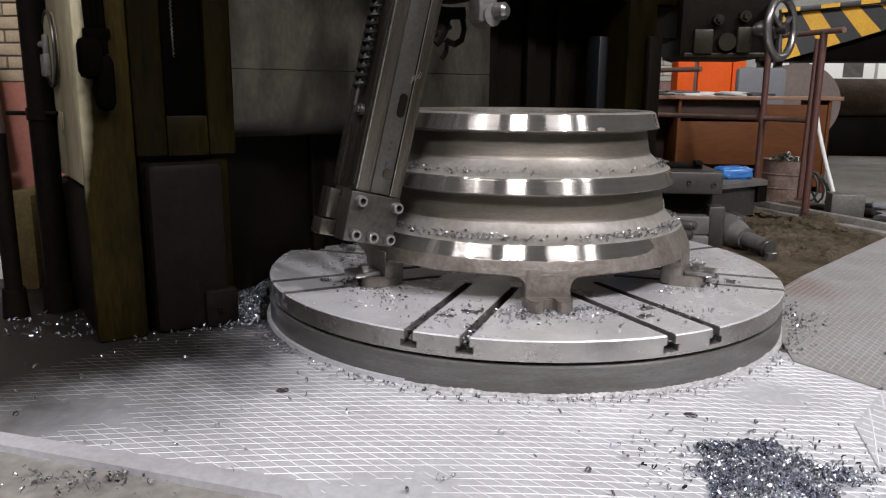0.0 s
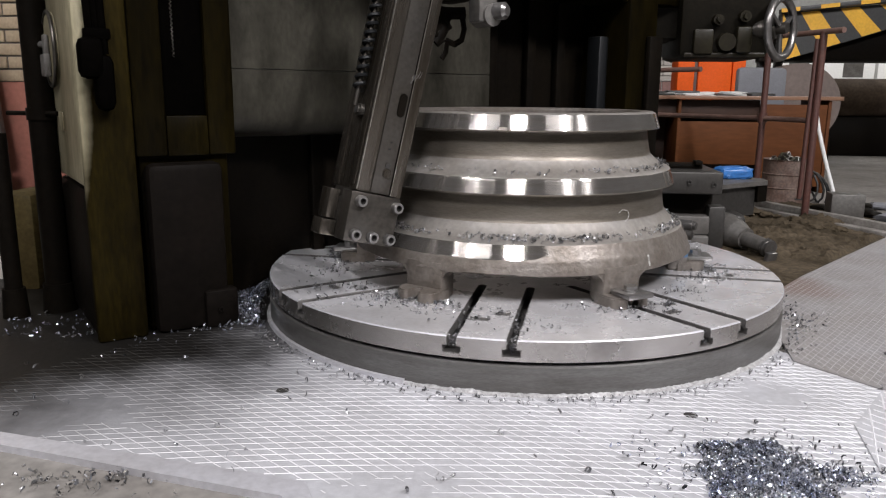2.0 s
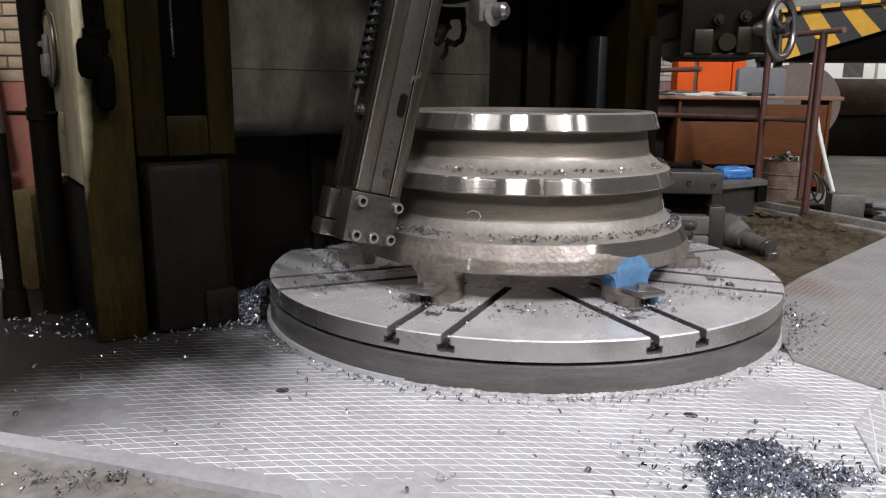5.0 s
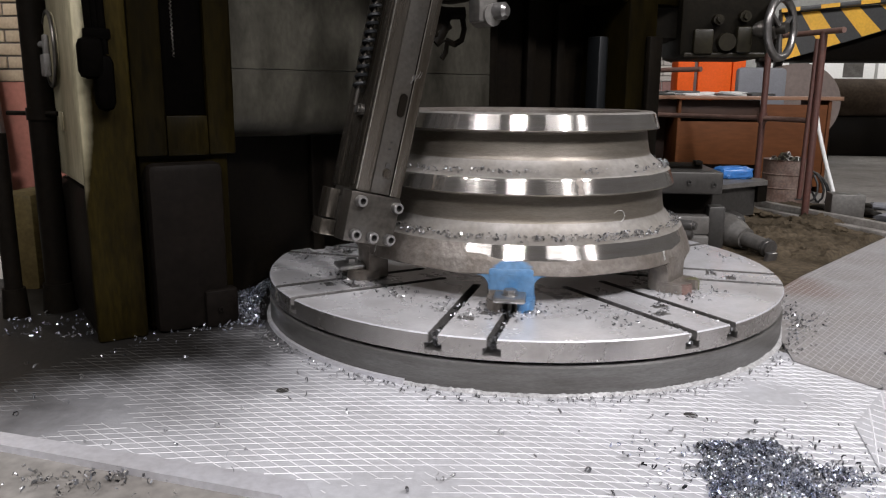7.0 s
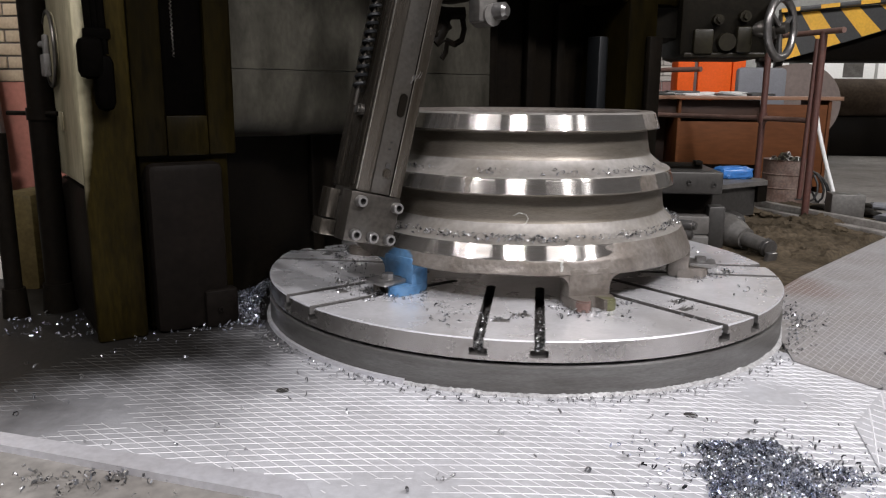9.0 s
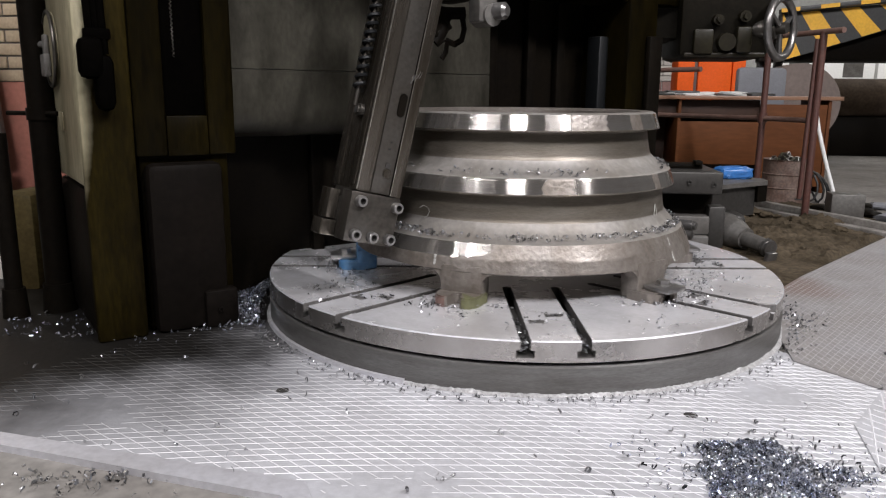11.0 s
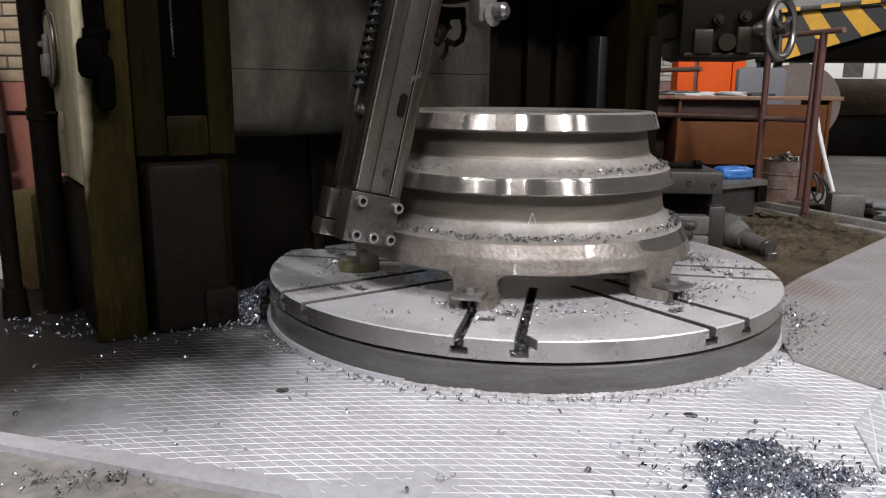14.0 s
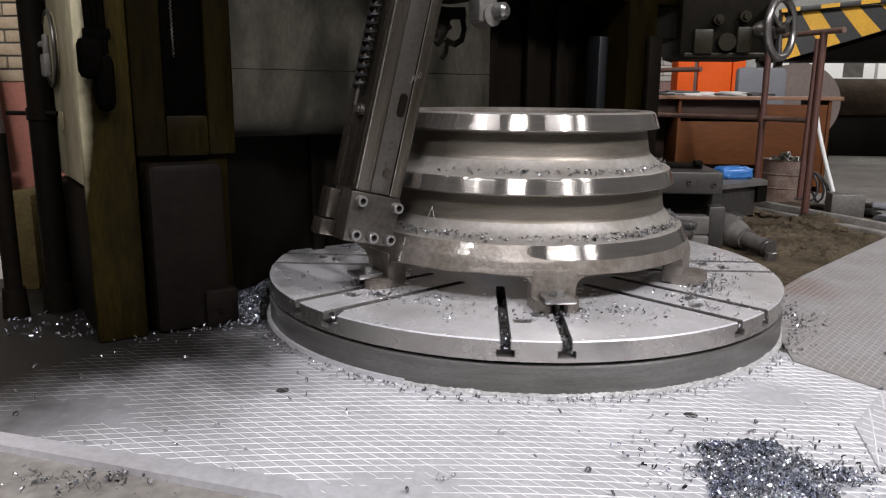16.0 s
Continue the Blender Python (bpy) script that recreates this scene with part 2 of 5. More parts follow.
RUBBER = mat("black_rubber", (0.02, 0.02, 0.02), 0.6, 0.0, 0.3, 9, 60, 0.1)
TARP = mat("dusty_brown_roll", (0.085, 0.062, 0.045), 0.75, 0.0, 0.35, 3, 30, 0.3, (0.035, 0.025, 0.018), 0.8, spec=0.1)
ROLL = mat("tan_sheet_roll", (0.16, 0.125, 0.108), 0.55, 0.1, 0.2, 3, 30, 0.1)
GREY_BOX = mat("grey_metal_box", (0.125, 0.12, 0.112), 0.5, 0.3, 0.3, 9, 60, 0.15, (0.06, 0.053, 0.046), 0.8)
# Front plate and ridge steel; shade is painted into both further down.
PLATE_SHADED = mat("oil_soaked_plate", (0.55, 0.555, 0.585), 0.48, 0.4, 0.15, 3, 45, 0.2, (0.40, 0.40, 0.415), 0.8)
RIDGE_SHADED = mat("shaded_ridge", (0.70, 0.70, 0.725), 0.5, 0.25, 0.2, 6, 60, 0.1, (0.50, 0.495, 0.505), 0.9)


def tint_patch(m, centre, reach, tint=(0.008, 0.007, 0.006), ragged=0.7):
    """A wide patch of painted shade, or a stain if tinted, thinning out unevenly to its rim."""
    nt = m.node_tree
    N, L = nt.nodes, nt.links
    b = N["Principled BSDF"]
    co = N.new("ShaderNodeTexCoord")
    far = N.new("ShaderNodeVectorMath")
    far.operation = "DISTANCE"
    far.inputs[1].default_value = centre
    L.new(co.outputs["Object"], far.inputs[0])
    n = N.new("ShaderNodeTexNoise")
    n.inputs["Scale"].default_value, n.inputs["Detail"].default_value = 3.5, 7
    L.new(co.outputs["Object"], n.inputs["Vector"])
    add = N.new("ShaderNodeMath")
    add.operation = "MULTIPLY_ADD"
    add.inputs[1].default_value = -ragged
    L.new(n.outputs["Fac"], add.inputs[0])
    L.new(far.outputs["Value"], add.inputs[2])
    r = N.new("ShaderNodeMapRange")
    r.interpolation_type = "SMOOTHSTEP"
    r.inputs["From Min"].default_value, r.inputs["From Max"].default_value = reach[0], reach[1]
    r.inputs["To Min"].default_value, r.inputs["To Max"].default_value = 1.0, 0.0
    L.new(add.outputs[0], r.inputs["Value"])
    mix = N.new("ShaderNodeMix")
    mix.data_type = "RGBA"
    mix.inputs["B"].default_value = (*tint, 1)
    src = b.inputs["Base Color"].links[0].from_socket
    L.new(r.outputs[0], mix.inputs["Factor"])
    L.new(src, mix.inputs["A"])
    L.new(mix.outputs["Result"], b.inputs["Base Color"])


# Shade left of the table is painted into the plate and ridges.
tint_patch(PLATE_SHADED, (-2.0, -0.1, 0.0), (0.74, 1.58))
tint_patch(RIDGE_SHADED, (-2.0, -0.1, 0.0), (0.74, 1.58))
tint_patch(PLATE_DULL, (1.13, 0.34, 0.0), (-0.12, 0.10), (0.17, 0.12, 0.10), 0.3)
# Flat dark colour that stands for the shade in holes and sockets.
HOLE_SHADE = mat("hole_shade", (0.02, 0.018, 0.016), 0.8, 0.0, 0.2, 9, 60, 0.0)


# ---- shapes ----
def link_mesh(name, bm, material, smooth=True):
    bmesh.ops.recalc_face_normals(bm, faces=bm.faces)
    me = bpy.data.meshes.new(name)
    bm.to_mesh(me)
    bm.free()
    for m in material if isinstance(material, (list, tuple)) else [material]:
        me.materials.append(m)
    if smooth:
        me.shade_smooth()
        me.set_sharp_from_angle(angle=radians(32))
    return me


def part(name, bm, material, parent, label="", at=None):
    ob = new(name, link_mesh(name, bm, material))
    ob.parent = parent
    if at is not None:
        ob.matrix_local = at
    if label:
        tagged(ob, label)
    return ob


def thing(name, label, category, at=None, group="", kind=""):
    ob = new(name)
    if at is not None:
        ob.matrix_world = at
    return tagged(ob, label, category, group, kind)


def solo(name, bm, material, label, category, at=None, group="", kind=""):
    ob = new(name, link_mesh(name, bm, material))
    if at is not None:
        ob.matrix_world = at
    return tagged(ob, label, category, group, kind)


def bx(bm, x0, x1, y0, y1, z0, z1, bev=0.0, m=None, index=0):
    s = Matrix.Diagonal((x1 - x0, y1 - y0, z1 - z0, 1))
    t = Matrix.Translation(((x0 + x1) / 2, (y0 + y1) / 2, (z0 + z1) / 2))
    g = bmesh.ops.create_cube(bm, size=1.0, matrix=(m or Matrix()) @ t @ s)
    fs = {f for v in g["verts"] for f in v.link_faces}
    if bev:
        es = list({e for v in g["verts"] for e in v.link_edges})
        r = bmesh.ops.bevel(bm, geom=es, offset=bev, segments=2, affect="EDGES", profile=0.5)
        fs = {f for f in fs if f.is_valid} | set(r["faces"])
    for f in fs:
        f.material_index = index
    return bm


def cyl(bm, a, b, r, r2=None, seg=24, caps=True, index=0):
    a, b = Vector(a), Vector(b)
    q = (b - a).to_track_quat("Z", "Y").to_matrix().to_4x4()
    g = bmesh.ops.create_cone(bm, cap_ends=caps, segments=seg, radius1=r, radius2=r if r2 is None else r2,
                              depth=(b - a).length, matrix=Matrix.Translation((a + b) / 2) @ q)
    for f in {f for v in g["verts"] for f in v.link_faces}:
        f.material_index = index
    return bm


def tube(bm, pts, r, seg=10, closed=False, index=0):
    pts = [Vector(p) for p in pts]
    n = len(pts)
    rings = []
    ref = None
    for i, p in enumerate(pts):
        d = (pts[(i + 1) % n] - pts[i - 1]) if closed else (pts[min(i + 1, n - 1)] - pts[max(i - 1, 0)])
        d.normalize()
        if ref is None:
            ref = d.orthogonal().normalized()
        ref = (ref - d * ref.dot(d)).normalized()
        s = d.cross(ref)
        rings.append([bm.verts.new(p + (ref * math.cos(k * math.tau / seg) + s * math.sin(k * math.tau / seg)) * r) for k in range(seg)])
    for i in range(n if closed else n - 1):
        a, b = rings[i], rings[(i + 1) % n]
        for k in range(seg):
            f = bm.faces.new((a[k], a[(k + 1) % seg], b[(k + 1) % seg], b[k]))
            f.material_index = index
    if not closed:
        bm.faces.new(rings[0]).material_index = index
        bm.faces.new(rings[-1]).material_index = index
    return bm


def lathe(bm, profile, seg=128, index=None):
    rings = [[bm.verts.new((r * math.cos(k * math.tau / seg), r * math.sin(k * math.tau / seg), z)) for k in range(seg)] for r, z in profile]
    for i in range(len(rings) - 1):
        for k in range(seg):
            f = bm.faces.new((rings[i][k], rings[i][(k + 1) % seg], rings[i + 1][(k + 1) % seg], rings[i + 1][k]))
            if index:
                f.material_index = index[i]
    return bm


def prism(bm, outline, z0, z1, index=0, within=0.0, inner_index=0, upper=None):
    lo = [bm.verts.new((x, y, z0)) for x, y in outline]
    hi = [bm.verts.new((x, y, z1)) for x, y in upper or outline]
    for t in tessellate_polygon([[Vector((x, y, 0)) for x, y in outline]]):
        for ring in (lo, hi):
            bm.faces.new([ring[k] for k in t]).material_index = index
    n = len(lo)
    for i in range(n):
        f = bm.faces.new((lo[i], lo[(i + 1) % n], hi[(i + 1) % n], hi[i]))
        inside = f.calc_center_median().xy.length < within
        f.material_index = inner_index if inside else index
    return bm


def bolt_head(bm, m, r=0.017, h=0.02):
    """A socket-head screw that stands up from its seat along z."""
    prof = [(0.0, 0.0), (r, 0.0), (r, h * 0.88), (r * 0.9, h), (r * 0.56, h), (r * 0.52, h * 0.45), (0.0, h * 0.4)]
    rings = [[bm.verts.new(m @ Vector((max(q, 1e-5) * math.cos(k * math.tau / 18), max(q, 1e-5) * math.sin(k * math.tau / 18), z))) for k in range(18)] for q, z in prof]
    for i in range(len(rings) - 1):
        for k in range(18):
            f = bm.faces.new((rings[i][k], rings[i][(k + 1) % 18], rings[i + 1][(k + 1) % 18], rings[i + 1][k]))
            f.material_index = 1 if i >= 4 else 0
    return bm


def hexagon(bm, m, r, h):
    g = bmesh.ops.create_cone(bm, cap_ends=True, segments=6, radius1=r, radius2=r * 0.96, depth=h, matrix=m @ Matrix.Translation((0, 0, h / 2)))
    return bm


def shaving(bm, rng, p, size):
    """One short curled strip of swarf."""
    turns, n = rng.uniform(0.35, 1.15), 5
    q = Euler((rng.uniform(0, 6.28), rng.uniform(0, 6.28), rng.uniform(0, 6.28))).to_matrix()
    rad, wide, pitch = size * rng.uniform(0.3, 0.5), size * rng.uniform(0.18, 0.38), size * rng.uniform(0.1, 0.5)
    last = None
    for i in range(n + 1):
        a = i / n * turns * math.tau
        c = Vector((math.cos(a) * rad, math.sin(a) * rad, pitch * i / n))
        v = (bm.verts.new(p + q @ c), bm.verts.new(p + q @ (c + Vector((math.cos(a) * wide * 0.3, math.sin(a) * wide * 0.3, wide)))))
        if last:
            bm.faces.new((last[0], last[1], v[1], v[0]))
        last = v


def swarf(name, label, spots, seed, material=None):
    rng = random.Random(seed)
    bm = bmesh.new()
    for x, y, z, s in spots:
        shaving(bm, rng, Vector((x, y, z)), s)
    me = bpy.data.meshes.new(name)
    bm.to_mesh(me)
    bm.free()
    me.materials.append(material or CHIP)
    return tagged(new(name, me), label, "swarf", kind="stuff")


turning = []                   # (thing, starting angle) of all that rides on the table


# ---- the hall ----
bm = bmesh.new()
bx(bm, -14, 22, -14, 24, -0.3, -0.012)
solo("ground", bm, CONCRETE, "dusty grey concrete workshop floor", "floor", kind="structure")
for name, b in (("wall_north", (-14, 22, 24, 24.3, -0.3, 9)), ("wall_south", (-14, 22, -14.3, -14, -0.3, 9)),
                ("wall_west", (-14.3, -14, -14, 24, -0.3, 9)), ("wall_east", (22, 22.3, -14, 24, -0.3, 9))):
    bm = bmesh.new()
    bx(bm, *b)
    solo(name, bm, WALL, "plain pale grey workshop wall", "wall", kind="structure")
bm = bmesh.new()
bx(bm, -14.3, 22.3, -14.3, 24.3, 9, 9.2)
solo("ceiling", bm, WALL, "plain grey workshop ceiling", "ceiling", kind="structure")


def in_convex(x, y, poly):
    """Whether a point lies inside a convex outline that runs counter-clockwise."""
    return all((b[0] - a[0]) * (y - a[1]) - (b[1] - a[1]) * (x - a[0]) > -1e-6 for a, b in zip(poly, poly[1:] + poly[:1]))


def checker_plate(name, poly, regions, families, z, pitch, label, seed, skin, raised, bulk=1.0):
    """A floor plate with a rhombic pattern of raised ridges in convex regions, stopped short of the table.
    Each family of ridges has its angle at the plate's two ends, between which the worn plate is slightly drawn."""
    rng = random.Random(seed)
    holder = thing(name, label, "floor plate", kind="structure")
    bm = bmesh.new()
    prism(bm, poly, z - 0.01, z)
    part("plate", bm, skin, holder)
    bm = bmesh.new()
    lo_x = min(p[0] for r in regions for p in r)
    hi_x = max(p[0] for r in regions for p in r)
    step = 0.012
    for a0, a1 in families:
        steep = abs(a0) > 45
        span = pitch / abs(math.cos(radians((a0 + a1) / 2)))
        fine = step * (abs(math.cos(radians(a0))) if steep else 1.0)
        for i in range(-260, 261):
            y = -0.9 + i * span
            x = lo_x
            last = None
            phase = rng.uniform(0, 9)
            while x < hi_x:
                k = min(1.0, max(0.0, (x + 0.85) / 1.1))
                t = math.tan(radians(a0 + (a1 - a0) * k))
                d = Vector((1, t)).normalized()
                n = Vector((-d.y, d.x))
                inside = x * x + y * y > 0.915 ** 2 and any(in_convex(x, y, r) for r in regions)
                worn = noise.noise(Vector((x * 3.1, y * 3.1, seed)))
                rub = noise.noise(Vector((x * 23 + phase, y * 23, i)))
                if inside and worn + 0.35 * rub < 0.52:
                    w = bulk * (0.0017 + 0.0005 * rub) * (1 - 0.45 * max(0.0, worn))
                    tall = bulk * (0.0011 + 0.0004 * rub) * (1 - 0.7 * max(0.0, worn))
                    q = Vector((x, y)) + n * 0.0011 * noise.noise(Vector((x * 9, y * 9, i * 3.3)))
                    row = [bm.verts.new((*(q - n * w), z)), bm.verts.new((*q, z + tall)), bm.verts.new((*(q + n * w), z))]
                    if last:
                        bm.faces.new((last[0], last[1], row[1], row[0]))
                        bm.faces.new((last[1], last[2], row[2], row[1]))
                    last = row
                else:
                    last = None
                x += fine
                y += t * fine
    me = bpy.data.meshes.new("ridges")
    bm.to_mesh(me)
    bm.free()
    me.materials.append(raised)
    ob = new("ridges", me)
    ob.parent = holder
    tagged(ob, "worn bright rhombic ridges", kind="stuff")
    return holder


FRONT_FIELDS = [[(-1.45, -1.21), (-0.93, -1.30), (-0.408, -1.389), (-0.19, -1.42), (-0.15, -0.4), (-1.0, -0.4), (-1.3, -0.85)],
                [(-0.405, -1.396), (-0.22, -1.82), (-0.19, -1.425)],
                [(-0.225, -1.8), (-0.2, -1.9), (0.6, -1.9), (0.98, -1.2), (0.98, -0.75), (0.80, -0.54), (-0.15, -0.54)]]
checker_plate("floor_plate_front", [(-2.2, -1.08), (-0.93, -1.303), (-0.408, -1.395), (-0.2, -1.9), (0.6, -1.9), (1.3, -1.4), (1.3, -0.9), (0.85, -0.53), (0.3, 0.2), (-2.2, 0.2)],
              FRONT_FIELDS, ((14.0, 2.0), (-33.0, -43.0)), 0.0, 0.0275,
              "bright worn steel floor plate with rhombic ridges round the table", 3, PLATE_SHADED, RIDGE_SHADED, 0.88)
checker_plate("floor_plate_side", [(0.806, -0.552), (0.962, -0.742), (1.6, -1.5), (3.4, 0.2), (2.25, 1.86), (1.212, 0.542), (0.9, 0.1)],
              [[(0.812, -0.552), (0.965, -0.735), (1.6, -1.5), (3.4, 0.2), (2.25, 1.85), (1.214, 0.54), (0.905, 0.1)]], ((55.0, 55.0), (-80.0, -80.0)),
              0.004, 0.021, "grey steel floor plate with a fine rhombic pattern", 4, PLATE_DULL, RIDGE_DULL, 0.75)
checker_plate("floor_plate_corner", [(0.757, -1.21), (0.95, -1.5), (1.4, -1.3), (0.966, -0.75), (0.798, -0.985)],
              [[(0.76, -1.21), (0.95, -1.49), (1.39, -1.3), (0.966, -0.755), (0.80, -0.985)]], ((70.0, 70.0), (-50.0, -50.0)),
              0.003, 0.034, "small worn steel floor plate with a coarse rhombic pattern", 5, PLATE, RIDGE, 1.25)

bm = bmesh.new()
prism(bm, [(-2.2, -1.12), (-0.994, -1.345), (-0.436, -1.455), (-0.2, -1.96), (-0.16, -1.9), (-0.408, -1.396), (-0.93, -1.304), (-2.2, -1.081)], -0.012, 0.0045)
solo("plate_edge_strip", bm, EDGE, "flat bright steel strip along the edge of the floor plates", "floor strip", kind="structure")

# Flush dark discs draw the shade of the lifting holes.
for x, y in ((-0.60, -0.945), (0.426, -0.971)):
    bm = bmesh.new()
    cyl(bm, (x, y, -0.011), (x, y, 0.0006), 0.017, seg=24)
    solo("lifting_hole", bm, HOLE_SHADE, "dark disc painted as the shade in a lifting hole of the floor plate", "hole", kind="structure")

# ---- turntable ----
SLOTS = [301.57 + 45 * k for k in range(8)]


def slotted_outline(radius, half, inner, shift=0.078, chipped=False):
    pts = []
    cuts = []
    for c in SLOTS:
        for sgn in (-1, 1):
            cuts.append((c, sgn * shift))
    edges = []
    for c, s in cuts:
        a0 = math.degrees(math.asin((s - half) / radius))
        a1 = math.degrees(math.asin((s + half) / radius))
        edges.append((c + a0, c + a1, c, s))
    edges.sort()
    for i, (a0, a1, c, s) in enumerate(edges):
        d = Vector((math.cos(radians(c)), math.sin(radians(c))))
        n = Vector((-d.y, d.x))
        start = edges[i - 1][1] - (360 if i == 0 else 0)
        steps = max(2, int((a0 - start) / 2.0))
        pc, ps = edges[i - 1][2], edges[i - 1][3]
        if chipped and abs(pc % 360 - 166.57) < 1 and ps > 0:
            pd = Vector((math.cos(radians(pc)), math.sin(radians(pc))))
            p = pd * 0.845 + Vector((-pd.y, pd.x)) * (ps + half)
            pts.append((p.x, p.y))
            start += 2.0
        for k in range(steps + 1):
            a = radians(start + (a0 - start) * k / steps)
            pts.append((radius * math.cos(a), radius * math.sin(a)))
        for k in range(0, 7):
            a = math.pi / 6 * k
            p = d * (inner - math.sin(a) * half) + n * (s - half * math.cos(a))
            pts.append((p.x, p.y))
    return pts


table = thing("rotary_table", "round steel lathe table with paired radial T-slots, strewn with swarf", "machine table")
bm = bmesh.new()
prism(bm, slotted_outline(0.9, 0.0135, 0.37, chipped=True), TOP - 0.0035, TOP, 0, 0.888, 1, slotted_outline(0.8965, 0.0145, 0.37, chipped=True))
prism(bm, slotted_outline(0.9, 0.0135, 0.37, chipped=True), TOP - 0.026, TOP - 0.0035, 0, 0.888, 1)
prism(bm, slotted_outline(0.9, 0.024, 0.36), TOP - 0.046, TOP - 0.026, 0, 0.888, 1)
lathe(bm, [(0.0001, TOP - 0.046), (0.9, TOP - 0.046), (0.9, TOP - 0.057), (0.894, TOP - 0.060), (0.0001, TOP - 0.060)], 180, [1, 0, 0, 0])
bmesh.ops.recalc_face_normals(bm, faces=bm.faces)
bm.normal_update()
# Paler chamfer faces paint in the highlight along the table's edge.
for f in bm.faces:
    if f.material_index == 0 and f.calc_center_median().xy.length > 0.888 and abs(f.normal.z) < 0.5:
        f.material_index = 2
    elif 0.3 < abs(f.normal.z) < 0.95 and f.calc_center_median().xy.length > 0.885:
        f.material_index = 3
part("table_top", bm, [STEEL_TABLE, SLOT_GRIME, STEEL_RIM, EDGE], table)
turning.append((table, 0))
for c in SLOTS:
    for rr, ss in ((0.735, -0.028), (0.675, 0.026)):
        bm = bmesh.new()
        bx(bm, rr - 0.014, rr + 0.014, ss - 0.024, ss + 0.024, TOP - 0.01, TOP + 0.0006, 0.0, pose(0, 0, 0, 0, 0, c))
        part("pocket", bm, SLOT_GRIME, table, "small dark pocket clogged with swarf")

base = thing("table_base", "grey round cast base under the lathe table", "machine base")
bm = bmesh.new()
lathe(bm, [(0.84, 0.0868), (0.872, 0.0790), (0.897, 0.0790), (0.902, 0.075), (0.902, 0.002), (0.86, 0.002)], 180)
part("skirt", bm, STEEL_BASE, base)
bm = bmesh.new()
rows = []
for k in range(361):
    a = radians(170 + k * 0.6)
    p = Vector((math.cos(a) * 7, math.sin(a) * 7, 0))
    w = 0.001 + 0.003 * noise.noise(p * 1.3) + 0.004 * noise.noise(p * 9)
    h = 0.003 + 0.004 * noise.noise(p * 2.1 + Vector((9, 0, 0))) + 0.006 * noise.noise(p * 14)
    rows.append([bm.verts.new((r * math.cos(a), r * math.sin(a), z)) for r, z in ((0.900, max(h, 0.002) + 0.004), (0.906, max(h, 0.002) + 0.002), (0.908 + max(w, 0.002), max(h, 0.001) * 0.6), (0.912 + max(w, 0.002) * 1.4, 0.0))])
for k in range(360):
    for i in range(3):
        bm.faces.new((rows[k][i], rows[k + 1][i], rows[k + 1][i + 1], rows[k][i + 1]))
part("sealing_bead", bm, GRIT, base, "pale broken bead of packed dirt")

bm = bmesh.new()
ring = []
for k in range(41):
    a = radians(207.0 + k * 1.1)
    ring.append([bm.verts.new((r * math.cos(a), r * math.sin(a), z)) for r, z in ((0.903, 0.0005), (0.903, 0.0125), (0.9125, 0.0115), (0.9145, 0.0005))])
for p, q in zip(ring, ring[1:]):
    for n in range(4):
        bm.faces.new((p[n], p[(n + 1) % 4], q[(n + 1) % 4], q[n]))
bm.faces.new(ring[0])
bm.faces.new(ring[-1])
part("edge_strip", bm, EDGE, base, "bright steel strip bent round the foot of the base")

# ---- workpiece ----
FEET = [278.5 + 60 * k for k in range(6)]
work = thing("stepped_casting", "stepped conical cast-steel ring on six feet, three bands turned bright", "workpiece")
profile = [(0.385, 0.50), (0.395, 0.694), (0.404, 0.703), (0.444, 0.704), (0.4553, 0.698), (0.4714, 0.652), (0.4695, 0.648), (0.436, 0.6455), (0.430, 0.640),
           (0.435, 0.605), (0.441, 0.575), (0.445, 0.562), (0.470, 0.538), (0.492, 0.524), (0.508, 0.519), (0.5138, 0.514), (0.530, 0.469), (0.528, 0.465),
           (0.496, 0.4625), (0.491, 0.457), (0.494, 0.42), (0.498, 0.39), (0.501, 0.378), (0.522, 0.350), (0.543, 0.334), (0.558, 0.328), (0.5641, 0.3244),
           (0.5835, 0.2865), (0.586, 0.282), (0.596, 0.250), (0.598, 0.242), (0.592, 0.238), (0.55, 0.240), (0.545, 0.30), (0.50, 0.33), (0.46, 0.50), (0.385, 0.50)]
kinds = [0, 0, 0, 4, 2, 1, 1, 1, 1, 1, 1, 4, 4, 4, 4, 2, 1, 1, 1, 1, 1, 1, 4, 4, 4, 4, 2, 2, 0, 0, 0, 0, 0, 0, 0, 0]
FINE = {4: 6, 15: 6, 26: 8, 28: 6}     # bands cut finer, so that machining can end anywhere on them


def rawness(z, deg):
    """How far the turning has missed the cast skin on a band, from -1 (bright all over) to 1 (raw)."""
    def near(c, w):
        return max(0.0, 1 - abs((deg - c + 180) % 360 - 180) / w)

    if z > 0.6:
        raw = 1.3 * near(141, 12) + 1.1 * near(165, 7) + 0.75 * near(300, 5) * (z < 0.667)
    elif z > 0.4:
        raw = 0.9 * near(128, 12) + 0.8 * near(170, 6) + 0.6 * near(60, 5) + 0.6 * near(10, 3)
    else:
        raw = 2.6 * near(350, 42) + 2.6 * near(148, 52) + 1.0 * near(205, 14) + 0.8 * near(25, 12) * (z < 0.30)
        raw += max(0.0, (0.2935 - z) * 45)
    return min(raw, 1.0)


